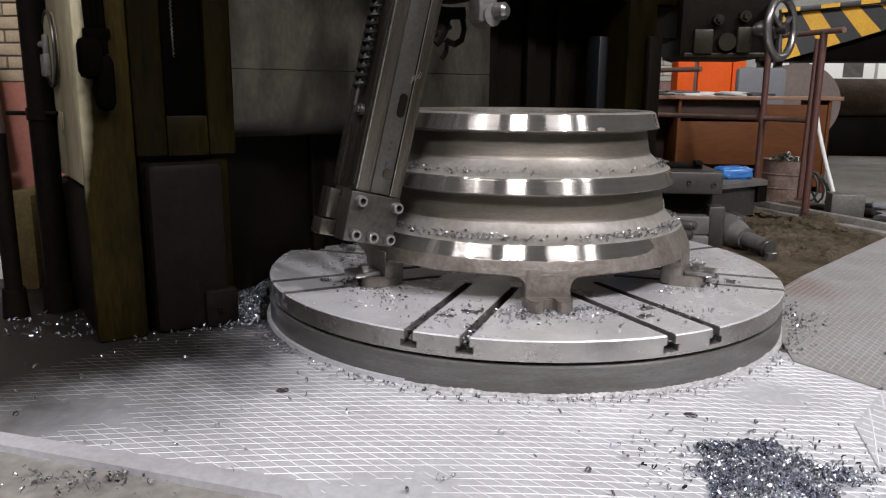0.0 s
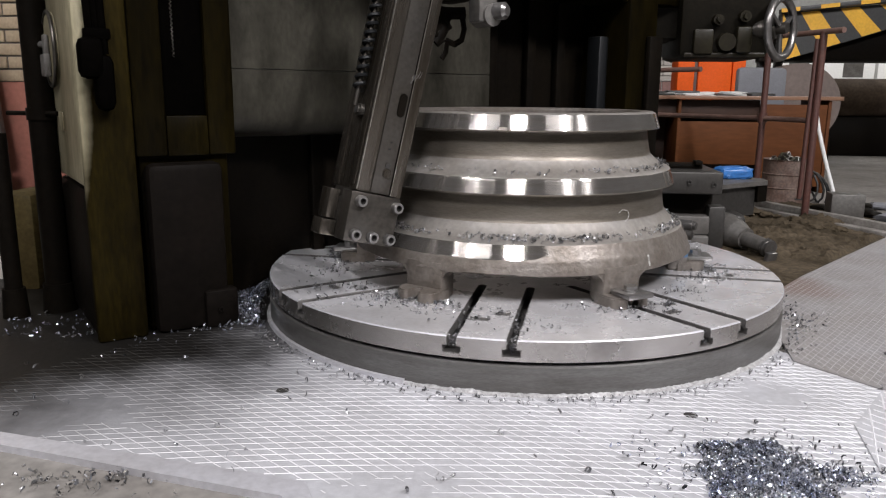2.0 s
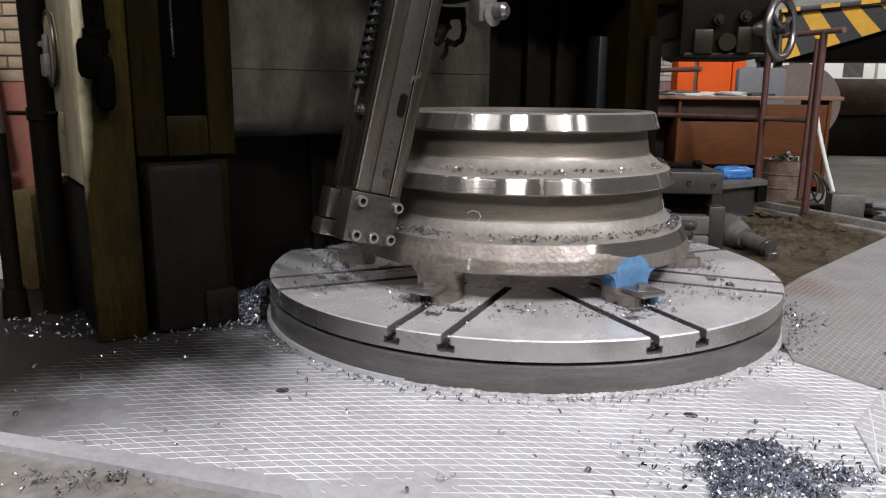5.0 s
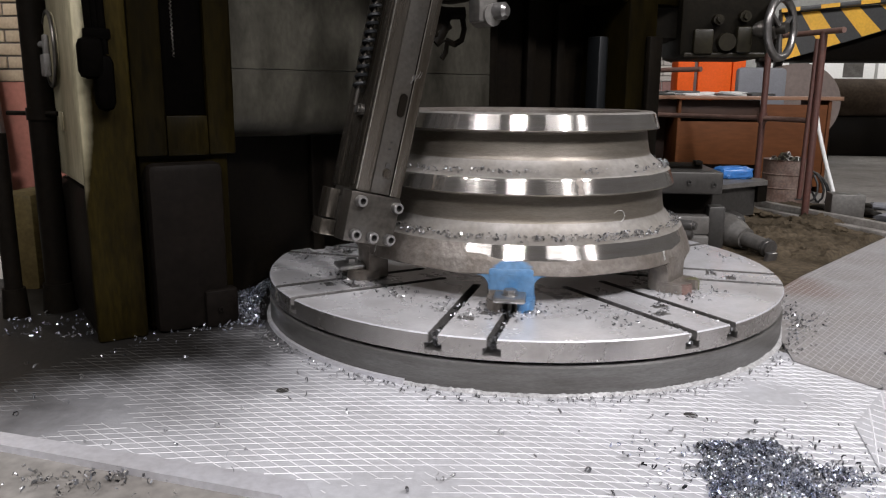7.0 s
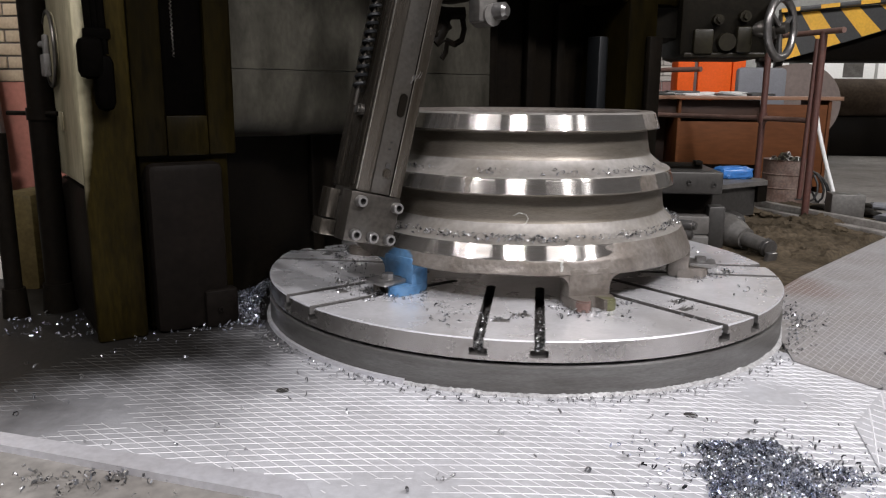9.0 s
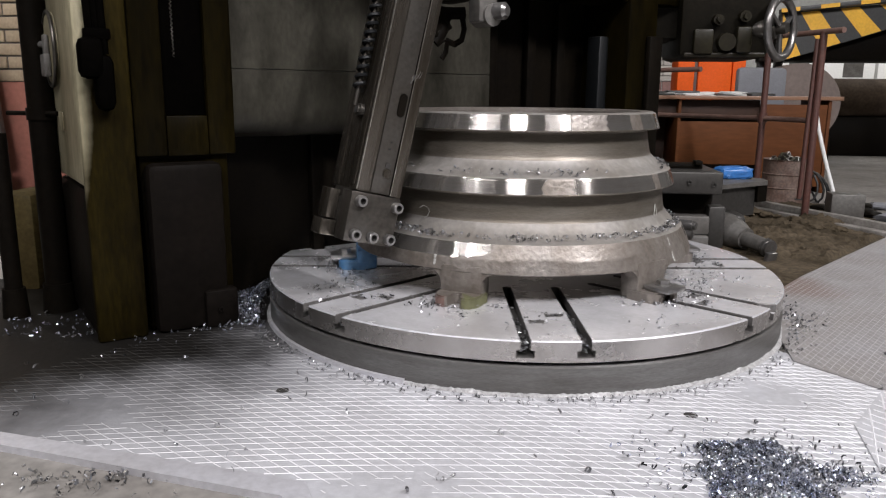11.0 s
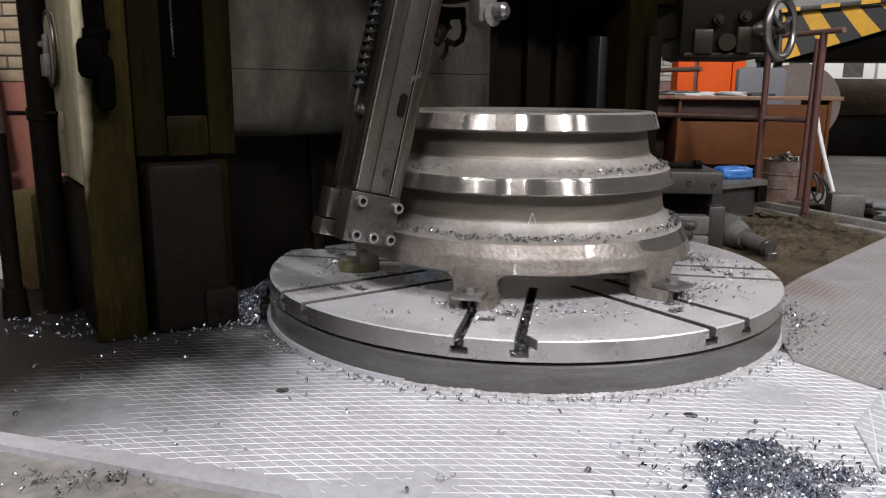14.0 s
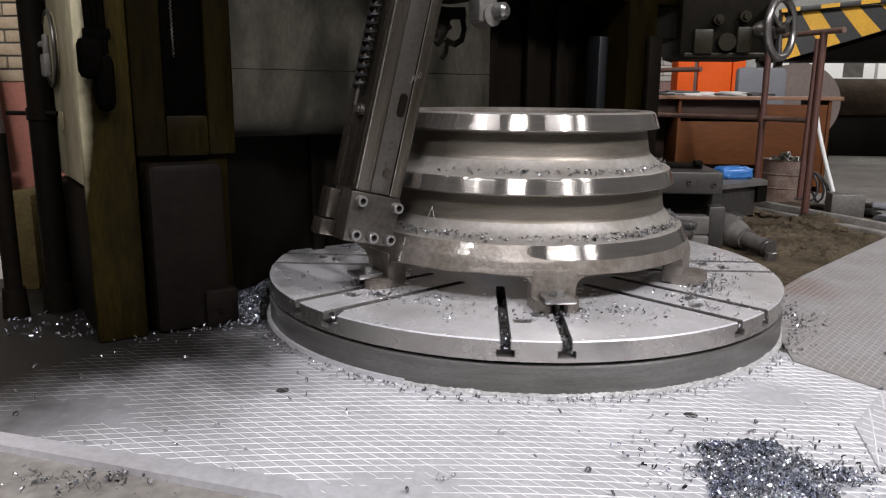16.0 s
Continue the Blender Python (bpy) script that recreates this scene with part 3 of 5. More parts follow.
bm = bmesh.new()
fine_profile, fine_kinds = [], []
for i, k in enumerate(kinds):
    (r0, z0), (r1, z1) = profile[i], profile[i + 1]
    steps = FINE.get(i, 1)
    for s in range(steps):
        fine_profile.append((r0 + (r1 - r0) * s / steps, z0 + (z1 - z0) * s / steps))
        fine_kinds.append(3 if 28 <= i <= 30 else k)
fine_profile.append(profile[-1])
lathe(bm, fine_profile, 540, fine_kinds)
raw_layer, paint_layer = bm.verts.layers.float.new("rawness"), bm.verts.layers.float.new("paint")
for v in bm.verts:
    deg = math.degrees(math.atan2(v.co.y, v.co.x)) % 360
    v[raw_layer] = rawness(v.co.z, deg)
    off = abs((deg - 38.8 + 180) % 360 - 180)
    v[paint_layer] = 0.5 + (5.4 - off) * 0.16 - max(0.0, v.co.z - 0.268) * 26
    # the cast skin of the skirt is uneven, and its lower rim wavers
    if v.co.z < 0.284 and v.co.xy.length > 0.58:
        n = noise.noise(v.co * 6) + 0.5 * noise.noise(v.co * 19)
        v.co.xy *= 1 + 0.004 * n
        if v.co.z < 0.255:
            v.co.z += 0.004 * noise.noise(v.co * 9 + Vector((3, 0, 0)))
part("body", bm, [CAST, NECK, TURNED, PAINTED_CAST, FLARE], work)
for c, z0, z1, r0, r1 in ((349, 0.25, 0.283, 0.5965, 0.5875), (170, 0.245, 0.318, 0.5985, 0.569), (90, 0.255, 0.285, 0.595, 0.587)):
    bm = bmesh.new()
    rng = random.Random(c)
    for k in range(9):
        za, zb = z0 + (z1 - z0) * k / 9, z0 + (z1 - z0) * (k + 0.8) / 9
        ra, rb = r0 + (r1 - r0) * k / 9, r0 + (r1 - r0) * (k + 0.8) / 9
        w = rng.uniform(0.002, 0.005)
        y = rng.uniform(-0.001, 0.001)
        bm.faces.new([bm.verts.new(q) for q in ((ra + 0.0012, y - w, za), (ra + 0.0012, y + w, za), (rb + 0.0012, y + w, zb), (rb + 0.0012, y - w, zb))])
    part("chalk_stroke", bm, CHALK, work, "white chalk stroke", pose(0, 0, 0, 0, 0, c))
for c in (79, 348):
    bm = bmesh.new()
    tube(bm, [(math.sqrt((0.5025 - 0.12 * (z - 0.378)) ** 2 - y * y), y, z) for y, z in ((-0.030, 0.402), (-0.014, 0.411), (0.006, 0.407), (0.014, 0.394), (0.008, 0.381), (-0.006, 0.374), (-0.026, 0.3715))], 0.001, 5)
    part("chalk_mark", bm, CHALK, work, "thin curved chalk mark", pose(0, 0, 0, 0, 0, c))
for y0, y1 in ((-0.012, 0.002), (0.014, 0.002)):
    bm = bmesh.new()
    tube(bm, [(math.sqrt((0.5025 - 0.12 * (z - 0.378)) ** 2 - y * y) + 0.003, y, z) for y, z in ((y0, 0.376), ((y0 + y1) / 2, 0.394), (y1, 0.412))], 0.001, 5)
    part("chalk_mark", bm, CHALK, work, "thin straight chalk mark", pose(0, 0, 0, 0, 0, 175))
turning.append((work, 0))


def foot_mesh():
    bm = bmesh.new()
    # leg that carries the skirt down
    bx(bm, 0.525, 0.597, -0.068, 0.068, TOP, 0.262, 0.012)
    # pad with a slot for the clamping bolt
    half = [(0.56, 0.072), (0.62, 0.069), (0.640, 0.063), (0.653, 0.052), (0.660, 0.038), (0.659, 0.026), (0.652, 0.019), (0.625, 0.016), (0.613, 0.010)]
    out = [(x, -y) for x, y in half] + [(0.609, 0.0)] + half[::-1]
    prism(bm, out, TOP, TOP + 0.028)
    prism(bm, [(x - 0.003 if x > 0.6 else x, y * (0.96 if abs(y) > 0.03 else 1.0)) for x, y in out], TOP + 0.028, TOP + 0.033)
    # fillets up to the skirt on both sides
    for s in (-1, 1):
        prev = None
        for k in range(7):
            a = k / 6 * math.pi / 2
            y, z = 0.066 + 0.035 * (1 - math.cos(a)), 0.205 + 0.035 * math.sin(a)
            cur = [bm.verts.new((x, s * y, z)) for x in (0.545, 0.592)] + [bm.verts.new((x, s * 0.06, 0.242)) for x in (0.592, 0.545)]
            if prev:
                for i in range(4):
                    bm.faces.new((prev[i], prev[(i + 1) % 4], cur[(i + 1) % 4], cur[i]))
            prev = cur
    return bm


def painted_foot(rule, brushed=False):
    bm = foot_mesh()
    layer = bm.verts.layers.float.new("paint")
    if brushed:
        bmesh.ops.subdivide_edges(bm, edges=[e for e in bm.edges if e.calc_length() > 0.04], cuts=5, use_grid_fill=True)
    for v in bm.verts:
        v[layer] = (0.95 if v.co.z > TOP + 0.045 or v.co.y > 0.02 else 0.1) if brushed else 0.0
    for f in bm.faces:
        f.material_index = rule(f.calc_center_median())
    return link_mesh("foot", bm, [CAST, PAINTED_CAST, YELLOW_MARK, RED_MARK])


FOOT = painted_foot(lambda c: 0)
FOOT_BLUE = painted_foot(lambda c: 1, True)
FOOT_MARKED = painted_foot(lambda c: (2 if c.y > 0.03 else 3 if c.y < -0.03 and c.x > 0.63 else 0) if c.z < TOP + 0.04 else 0)
for a, me, label in zip(FEET, (FOOT, FOOT, FOOT_BLUE, FOOT_MARKED, FOOT, FOOT), ("", "", "foot brushed with blue paint", "foot marked with red and yellow paint", "", "")):
    ob = new("foot", me)
    ob.parent = work
    ob.matrix_local = pose(0, 0, 0, 0, 0, a)
    if label:
        tagged(ob, label)


# ---- clamps on four of the feet ----
def clamp(angle):
    ob = thing("clamp", "flat steel clamp plate with a hex bolt on a casting foot", "clamp", group="clamps on the casting")
    bm = bmesh.new()
    bx(bm, 0.598, 0.688, -0.046, 0.046, TOP + 0.0332, TOP + 0.049, 0.006)
    part("clamp_plate", bm, BOLT, ob)
    bm = bmesh.new()
    cyl(bm, (0.636, 0, TOP + 0.049), (0.636, 0, TOP + 0.052), 0.025, seg=20)
    hexagon(bm, pose(0.636, 0, TOP + 0.052, 0, 0, 17), 0.020, 0.012)
    part("bolt", bm, BOLT, ob)
    bm = bmesh.new()
    cyl(bm, (0.636, 0, TOP - 0.02), (0.636, 0, TOP + 0.034), 0.010, seg=14)
    part("shank", bm, DARK_STEEL, ob)
    ob.matrix_world = pose(0, 0, 0, 0, 0, angle)
    turning.append((ob, angle))
    return ob


first = clamp(FEET[1])
for k in (2, 4, 5):
    turning.append((copy_thing(first, pose(0, 0, 0, 0, 0, FEET[k])), FEET[k]))

# ---- machine: columns, cross-rail, housing ----
# The near-black colour also stands for the shade under the cross-rail.
housing = thing("machine_housing", "oily black machine body behind the table, darkened for shade", "machine body", MACH)
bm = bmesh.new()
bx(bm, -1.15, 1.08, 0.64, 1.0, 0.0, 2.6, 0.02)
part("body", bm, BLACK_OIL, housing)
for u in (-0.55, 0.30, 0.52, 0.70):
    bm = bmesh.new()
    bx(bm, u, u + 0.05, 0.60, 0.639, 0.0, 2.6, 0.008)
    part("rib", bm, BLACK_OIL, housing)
rail = thing("cross_rail", "grimy beige painted cross-rail face of the lathe", "machine part", MACH)
AXES = Matrix(((0, 0, 1, 0), (1, 0, 0, 0), (0, 1, 0, 0), (0, 0, 0, 1)))
for z0, z1, name in ((0.60, 0.832, "lower_panel"), (0.8335, 2.4, "upper_panel")):
    bm = bmesh.new()
    r = 0.10 if name == "lower_panel" else 0.003
    turn_in = [(0.45 + r * (1 - math.cos(k * math.pi / 16)), z0 + r * (1 - math.sin(k * math.pi / 16))) for k in range(9)]
    prism(bm, turn_in + [(0.57, z0), (0.57, z1), (0.45, z1)], -0.98, 0.19)
    bm.transform(AXES)
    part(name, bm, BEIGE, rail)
bm = bmesh.new()
bx(bm, 0.245, 1.3, 0.36, 0.6, 1.165, 1.6, 0.02)
solo("cross_beam", bm, COLUMN, "oily olive painted beam over the table", "machine part", MACH)


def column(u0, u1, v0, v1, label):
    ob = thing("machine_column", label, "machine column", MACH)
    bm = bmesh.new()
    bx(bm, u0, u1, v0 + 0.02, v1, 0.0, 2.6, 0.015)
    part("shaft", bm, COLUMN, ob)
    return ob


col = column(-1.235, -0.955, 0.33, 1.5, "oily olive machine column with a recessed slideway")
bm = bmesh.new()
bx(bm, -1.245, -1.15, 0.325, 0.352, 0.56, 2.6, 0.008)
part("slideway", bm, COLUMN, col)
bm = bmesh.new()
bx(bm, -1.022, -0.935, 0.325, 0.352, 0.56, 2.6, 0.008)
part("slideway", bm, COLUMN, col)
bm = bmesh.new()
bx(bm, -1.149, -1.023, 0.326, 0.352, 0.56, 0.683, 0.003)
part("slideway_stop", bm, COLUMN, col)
# A thin black sheet darkens the recess as its shade would.
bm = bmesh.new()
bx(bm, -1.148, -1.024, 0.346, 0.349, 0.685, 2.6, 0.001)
part("recess_back", bm, DEEP_BLACK, col, "black sheet that paints the recess in shade")
bm = bmesh.new()
tube(bm, [(-1.112 + 0.003 * math.cos(k * 0.9), 0.343 + 0.003 * math.sin(k * 0.9), 0.86 + k * 0.0018) for k in range(420)], 0.0014, 5)
part("lead_screw", bm, DARK_STEEL, col, "thin steel screw in the recess")
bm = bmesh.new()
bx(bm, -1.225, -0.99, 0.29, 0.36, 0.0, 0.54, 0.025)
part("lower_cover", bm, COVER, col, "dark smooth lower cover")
bm = bmesh.new()
bx(bm, -1.075, -0.968, 0.275, 0.33, 0.0, 0.125, 0.008)
bolt_head(bm, pose(-1.03, 0.275, 0.06, 90, 0, 0), 0.009, 0.008)
part("foot_flange", bm, [COVER, COVER], col)

col2 = column(0.90, 1.09, 0.33, 0.9, "black machine column behind the workpiece")
bm = bmesh.new()
bx(bm, 0.84, 0.898, 0.47, 0.55, 0.2, 1.02, 0.006)
part("guide_strip", bm, GUIDE, col2, "dull steel guide strip")
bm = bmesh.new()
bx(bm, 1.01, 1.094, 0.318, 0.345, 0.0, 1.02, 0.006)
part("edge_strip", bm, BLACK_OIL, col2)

side = thing("feed_gearbox", "cream painted gearbox with a round cover on the machine's side", "gearbox", MACH)
bm = bmesh.new()
bx(bm, -1.40, -1.25, 0.325, 0.85, 0.475, 2.5, 0.02)
part("casing", bm, CREAM, side)
bm = bmesh.new()
bx(bm, -1.398, -1.25, 0.30, 0.324, 0.0, 2.5, 0.012)
bmesh.ops.subdivide_edges(bm, edges=[e for e in bm.edges if e.calc_length() > 0.1], cuts=14, use_grid_fill=True)
olive_share = bm.verts.layers.float.new("olive_share")
# Dark olive takes over towards the column and below the casing.
for v in bm.verts:
    v[olive_share] = 0.5 + (v.co.x + 1.392 - max(0.0, v.co.z - 0.46) * 0.115) * 20 + 0.25 + (0.5 if v.co.z < 0.46 else 0.0)
part("front_cover", bm, CREAM_TO_OLIVE, side, "cream front cover turning dark olive")
bm = bmesh.new()
cyl(bm, (-1.401, 0.66, 0.885), (-1.415, 0.66, 0.885), 0.115, 0.105, 48)
part("round_cover", bm, CREAM, side)
bm = bmesh.new()
tube(bm, [(-1.413, 0.66 + 0.115 * math.cos(k * math.tau / 40), 0.885 + 0.115 * math.sin(k * math.tau / 40)) for k in range(40)], 0.006, 8, True)
part("cover_rim", bm, DARK_STEEL, side)
bm = bmesh.new()
bx(bm, -1.438, -1.416, 0.62, 0.70, 0.80, 0.87, 0.006)
bx(bm, -1.432, -1.416, 0.63, 0.67, 0.86, 0.93, 0.006)
cyl(bm, (-1.416, 0.70, 0.90), (-1.44, 0.77, 0.905), 0.011, seg=14)
part("latch", bm, GREY_BOX, side)
bm = bmesh.new()
bx(bm, -1.404, -1.40, 0.58, 0.66, 0.63, 0.69, 0.002)
part("data_plate", bm, CREAM, side)
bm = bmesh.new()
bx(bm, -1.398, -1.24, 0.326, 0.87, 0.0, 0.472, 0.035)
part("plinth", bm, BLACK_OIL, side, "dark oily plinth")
sw = thing("pendant_switch", "black control unit hanging on a thick cable", "control unit", MACH)
bm = bmesh.new()
bx(bm, -1.392, -1.325, 0.235, 0.302, 0.79, 0.905, 0.022, pose(0, 0, 0, 0, 0, 0))
bx(bm, -1.355, -1.30, 0.24, 0.302, 0.70, 0.86, 0.025)
part("body", bm, DEEP_BLACK, sw)
for x, r in ((-1.352, 0.012), (-1.335, 0.011), (-1.318, 0.012)):
    bm = bmesh.new()
    tube(bm, [(x, 0.285, 0.86), (x - 0.004, 0.287, 1.0), (x + 0.003, 0.286, 1.25), (x, 0.287, 2.4)], r, 10)
    part("cable", bm, DEEP_BLACK, sw)
bm = bmesh.new()
bx(bm, -1.37, -1.30, 0.272, 0.303, 0.90, 0.93, 0.004)
part("cable_clip", bm, DEEP_BLACK, sw)

for x, y, r in ((-1.60, -0.335, 0.042), (-1.70, -0.43, 0.028)):
    ob = thing("support_pipe", "black oily vertical pipe standing beside the machine", "pipe", group="pipes beside the machine")
    bm = bmesh.new()
    cyl(bm, (x, y, 0), (x, y, 2.4 if x > -1.65 else 0.62), r, seg=28)
    part("pipe", bm, BLACK_OIL, ob)
    bm = bmesh.new()
    cyl(bm, (x, y, 0), (x, y, 0.10), r + 0.014, r + 0.008, seg=28)
    part("boot", bm, BLACK_OIL, ob)
    if x > -1.65:
        bm = bmesh.new()
        cyl(bm, (x - 0.115, y - 0.01, 0.682), (x + 0.075, y - 0.03, 0.682), 0.008, seg=12)
        cyl(bm, (x, y, 0.66), (x, y, 0.70), r + 0.005, seg=24)
        part("cross_pin", bm, BLACK_OIL, ob)

# ---- swivelled tool ram ----
RAM = MACH @ Matrix.Translation((-0.747, -0.156, 0.485)) @ pose(0, 0, 0, 0, 14.4, 0)
BLOCK = MACH @ Matrix.Translation((-0.747, -0.156, 0.485)) @ pose(0, 0, 0, 0, 13.5, 0)
ram = thing("tool_ram", "worn dark steel lathe ram, tilted, above the table", "tool ram", RAM)
bm = bmesh.new()
bx(bm, 0.0, 0.109, 0.004, 0.163, -0.004, 1.3, 0.004)
part("slide", bm, RAM_STEEL, ram)
bm = bmesh.new()
bx(bm, 0.1115, 0.148, -0.004, 0.13, -0.003, 1.3, 0.003)
part("gib_strip", bm, RAM_STEEL, ram, "steel strip screwed along the ram")
# Thin pale strips stand in for the light caught on two edges.
for x, y, w in ((0.0006, 0.0046, 0.0022), (0.1118, -0.0036, 0.0013)):
    bm = bmesh.new()
    bx(bm, x - w, x + w, y - w, y + w, 0.0, 1.3, 0.0006)
    part("rubbed_edge", bm, EDGE_GLINT, ram, "pale strip painted as an edge highlight")
bm = bmesh.new()
bx(bm, 0.045, 0.108, -0.001, 0.01, 0.0, 1.3, 0.001)
part("face_strip", bm, DARK_STEEL, ram)
bm = bmesh.new()
bx(bm, -0.004, 0.002, 0.018, 0.055, 0.012, 1.3, 0.002)
part("side_strip", bm, RAM_STEEL, ram)
bm = bmesh.new()
bx(bm, -0.004, 0.002, 0.118, 0.16, 0.0, 1.3, 0.002)
part("side_strip", bm, RAM_STEEL, ram)
# A black plate draws the shade inside the ram's oblong opening.
bm = bmesh.new()
stadium = [(0.088 + 0.0125 * math.cos(k * math.pi / 10), 0.290 + 0.0125 * math.sin(k * math.pi / 10)) for k in range(11)]
stadium += [(0.088 - 0.0125 * math.cos(k * math.pi / 10), 0.245 - 0.0125 * math.sin(k * math.pi / 10)) for k in range(11)]
prism(bm, [(x, -z) for x, z in stadium], -0.02, 0.0045)
bmesh.ops.transform(bm, matrix=pose(0, 0, 0, 90, 0, 0) @ Matrix.Diagonal((1, -1, 1, 1)), verts=bm.verts)
part("oblong_hole", bm, BLACK_OIL, ram, "black plate painted as the shade in an oblong opening")
bm = bmesh.new()
cyl(bm, (0.085, -0.006, 0.062), (0.085, 0.01, 0.062), 0.014, seg=20)
part("plug", bm, RAM_STEEL, ram)
for a, z, r in ((0.083, 0.086, 0.008), (0.078, 0.135, 0.0035), (0.079, 0.155, 0.003)):
    bm = bmesh.new()
    cyl(bm, (a, -0.0045, z), (a, 0.01, z), r, seg=14)
    part("oil_hole", bm, HOLE_SHADE, ram)
bm = bmesh.new()
for k in range(5):
    bx(bm, -0.0007, 0.0007, -0.0046, 0.01, -0.011, 0.011, 0.0, pose(0.104 + k * 0.006, 0, 0.347 + 0.005 * k + (0.006 if k % 2 else 0), 0, 16, 0))
part("scratch_marks", bm, BOLT, ram, "short bright scratches")
bm = bmesh.new()
tube(bm, [(-0.024 + 0.014 * math.cos(k * 0.52), 0.075 + 0.014 * math.sin(k * 0.52), 0.285 + k * 0.0021) for k in range(300)], 0.0056, 6)
part("coil_spring", bm, GUIDE, ram, "dark coil spring along the ram")
bm = bmesh.new()
cyl(bm, (-0.024, 0.075, 0.24), (-0.024, 0.075, 1.1), 0.006, seg=12)
part("spring_rod", bm, DARK_STEEL, ram)
bm = bmesh.new()
cyl(bm, (-0.006, 0.06, 0.228), (-0.02, 0.06, 0.228), 0.019, seg=24)
cyl(bm, (-0.02, 0.06, 0.228), (-0.026, 0.06, 0.228), 0.012, seg=24)
cyl(bm, (-0.0262, 0.06, 0.228), (-0.0268, 0.06, 0.228), 0.008, seg=18, index=1)
part("eye_bolt", bm, [DARK_STEEL, HOLE_SHADE], ram)

holder = thing("tool_holder", "dark steel tool block with five socket-head screws under the ram", "tool holder", BLOCK)
bm = bmesh.new()
bx(bm, -0.022, 0.144, -0.016, 0.045, -0.152, -0.006, 0.003)
part("block", bm, DARK_STEEL, holder)
bm = bmesh.new()
bx(bm, -0.018, 0.135, 0.047, 0.155, -0.15, -0.03, 0.004)
bx(bm, 0.0, 0.12, 0.045, 0.14, -0.032, 0.002, 0.003)
part("rear_block", bm, DARK_STEEL, holder)
for a, c in ((0.008, -0.031), (0.131, -0.033), (0.0085, -0.130), (0.067, -0.131), (0.125, -0.130)):
    bm = bmesh.new()
    bolt_head(bm, pose(a, -0.016, c, 90, 0, 0), 0.0165, 0.021)
    part("screw", bm, [BOLT, HOLE_SHADE], holder)
bm = bmesh.new()
bx(bm, -0.052, -0.019, 0.06, 0.12, -0.10, -0.012, 0.003)
part("wedge", bm, RAM_STEEL, holder)
bm = bmesh.new()
bx(bm, -0.068, -0.019, 0.05, 0.11, -0.15, -0.104, 0.002)
part("tool_bit", bm, RAM_STEEL, holder, "square tool shank held in the block")

head = thing("saddle", "dark saddle with a bright clevis and pin", "machine part", MACH)
bm = bmesh.new()
bx(bm, -0.40, -0.30, -0.09, 0.02, 1.04, 1.3, 0.01)
bx(bm, -0.62, -0.12, 0.06, 0.3, 1.32, 1.7, 0.012)
part("carrier", bm, BLACK_OIL, head)
for u in (-0.37, -0.335):
    bm = bmesh.new()
    bolt_head(bm, pose(u, -0.09, 1.055, 90, 0, 0), 0.010, 0.012)
    part("screw", bm, [BOLT, HOLE_SHADE], head)
bm = bmesh.new()
bx(bm, -0.298, -0.225, -0.13, -0.07, 0.978, 1.12, 0.008)
cyl(bm, (-0.25, -0.14, 1.0), (-0.25, -0.06, 1.0), 0.034, seg=28)
part("clevis", bm, GREY_BOX, head, "grey steel clevis")
bm = bmesh.new()
cyl(bm, (-0.240, -0.12, 1.012), (-0.222, -0.160, 1.013), 0.027, 0.027, seg=28)
cyl(bm, (-0.222, -0.160, 1.013), (-0.218, -0.170, 1.013), 0.027, 0.017, seg=28)
part("pin", bm, WHEEL_STEEL, head, "bright rounded pin end")
for path, r in (([(-0.385, 0, 1.01), (-0.378, 0, 0.95), (-0.35, 0, 0.92), (-0.33, 0, 0.925), (-0.335, 0, 0.89), (-0.352, 0, 0.868)], 0.010),
                ([(-0.335, 0, 0.925), (-0.30, 0, 0.915), (-0.272, 0, 0.93), (-0.262, 0, 0.965), (-0.27, 0, 1.0), (-0.28, 0, 1.03)], 0.011),
                ([(-0.375, 0, 0.915), (-0.36, 0, 0.93), (-0.34, 0, 0.96), (-0.34, 0, 1.03)], 0.016),
                ([(-0.385, 0, 1.015), (-0.33, 0, 1.01), (-0.26, 0, 1.015)], 0.02)):
    bm = bmesh.new()
    tube(bm, path, r, 7)
    bm.transform(Matrix.Diagonal((1, 0.35, 1, 1)))
    part("rubber_strip", bm, BLACK_OIL, head, "torn black rubber wiper strip")
rag = random.Random(4)
for k in range(16):
    s = rag.uniform(0.008, 0.02)
    bm = bmesh.new()
    bx(bm, -s, s, -0.003, 0.003, -s * 0.7, s * 0.7, 0.0, pose(-0.375 + rag.uniform(-0.012, 0.05), 0.001 * k - 0.008, 0.955 + rag.uniform(-0.03, 0.06), 0, rag.uniform(0, 180), 0))
    part("rubber_flake", bm, BLACK_OIL, head)

# ---- side head with hand wheel ----
shead = thing("side_head", "dark oily side tool head with a steel hand wheel", "machine part")
bm = bmesh.new()
bx(bm, 0.72, 1.13, 1.02, 1.5, 0.93, 1.6, 0.03)
bx(bm, 0.58, 0.80, 1.1, 1.5, 1.02, 1.6, 0.02)
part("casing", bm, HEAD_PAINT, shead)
bm = bmesh.new()
bx(bm, 0.78, 0.87, 0.985, 1.03, 0.945, 1.06, 0.012)
part("cover", bm, HEAD_LUG, shead)
bm = bmesh.new()
cyl(bm, (0.93, 1.03, 1.0), (0.93, 0.98, 1.0), 0.045, 0.04, seg=24)
bx(bm, 0.97, 1.04, 0.975, 1.03, 0.95, 1.07, 0.012)
part("lug", bm, HEAD_LUG, shead)
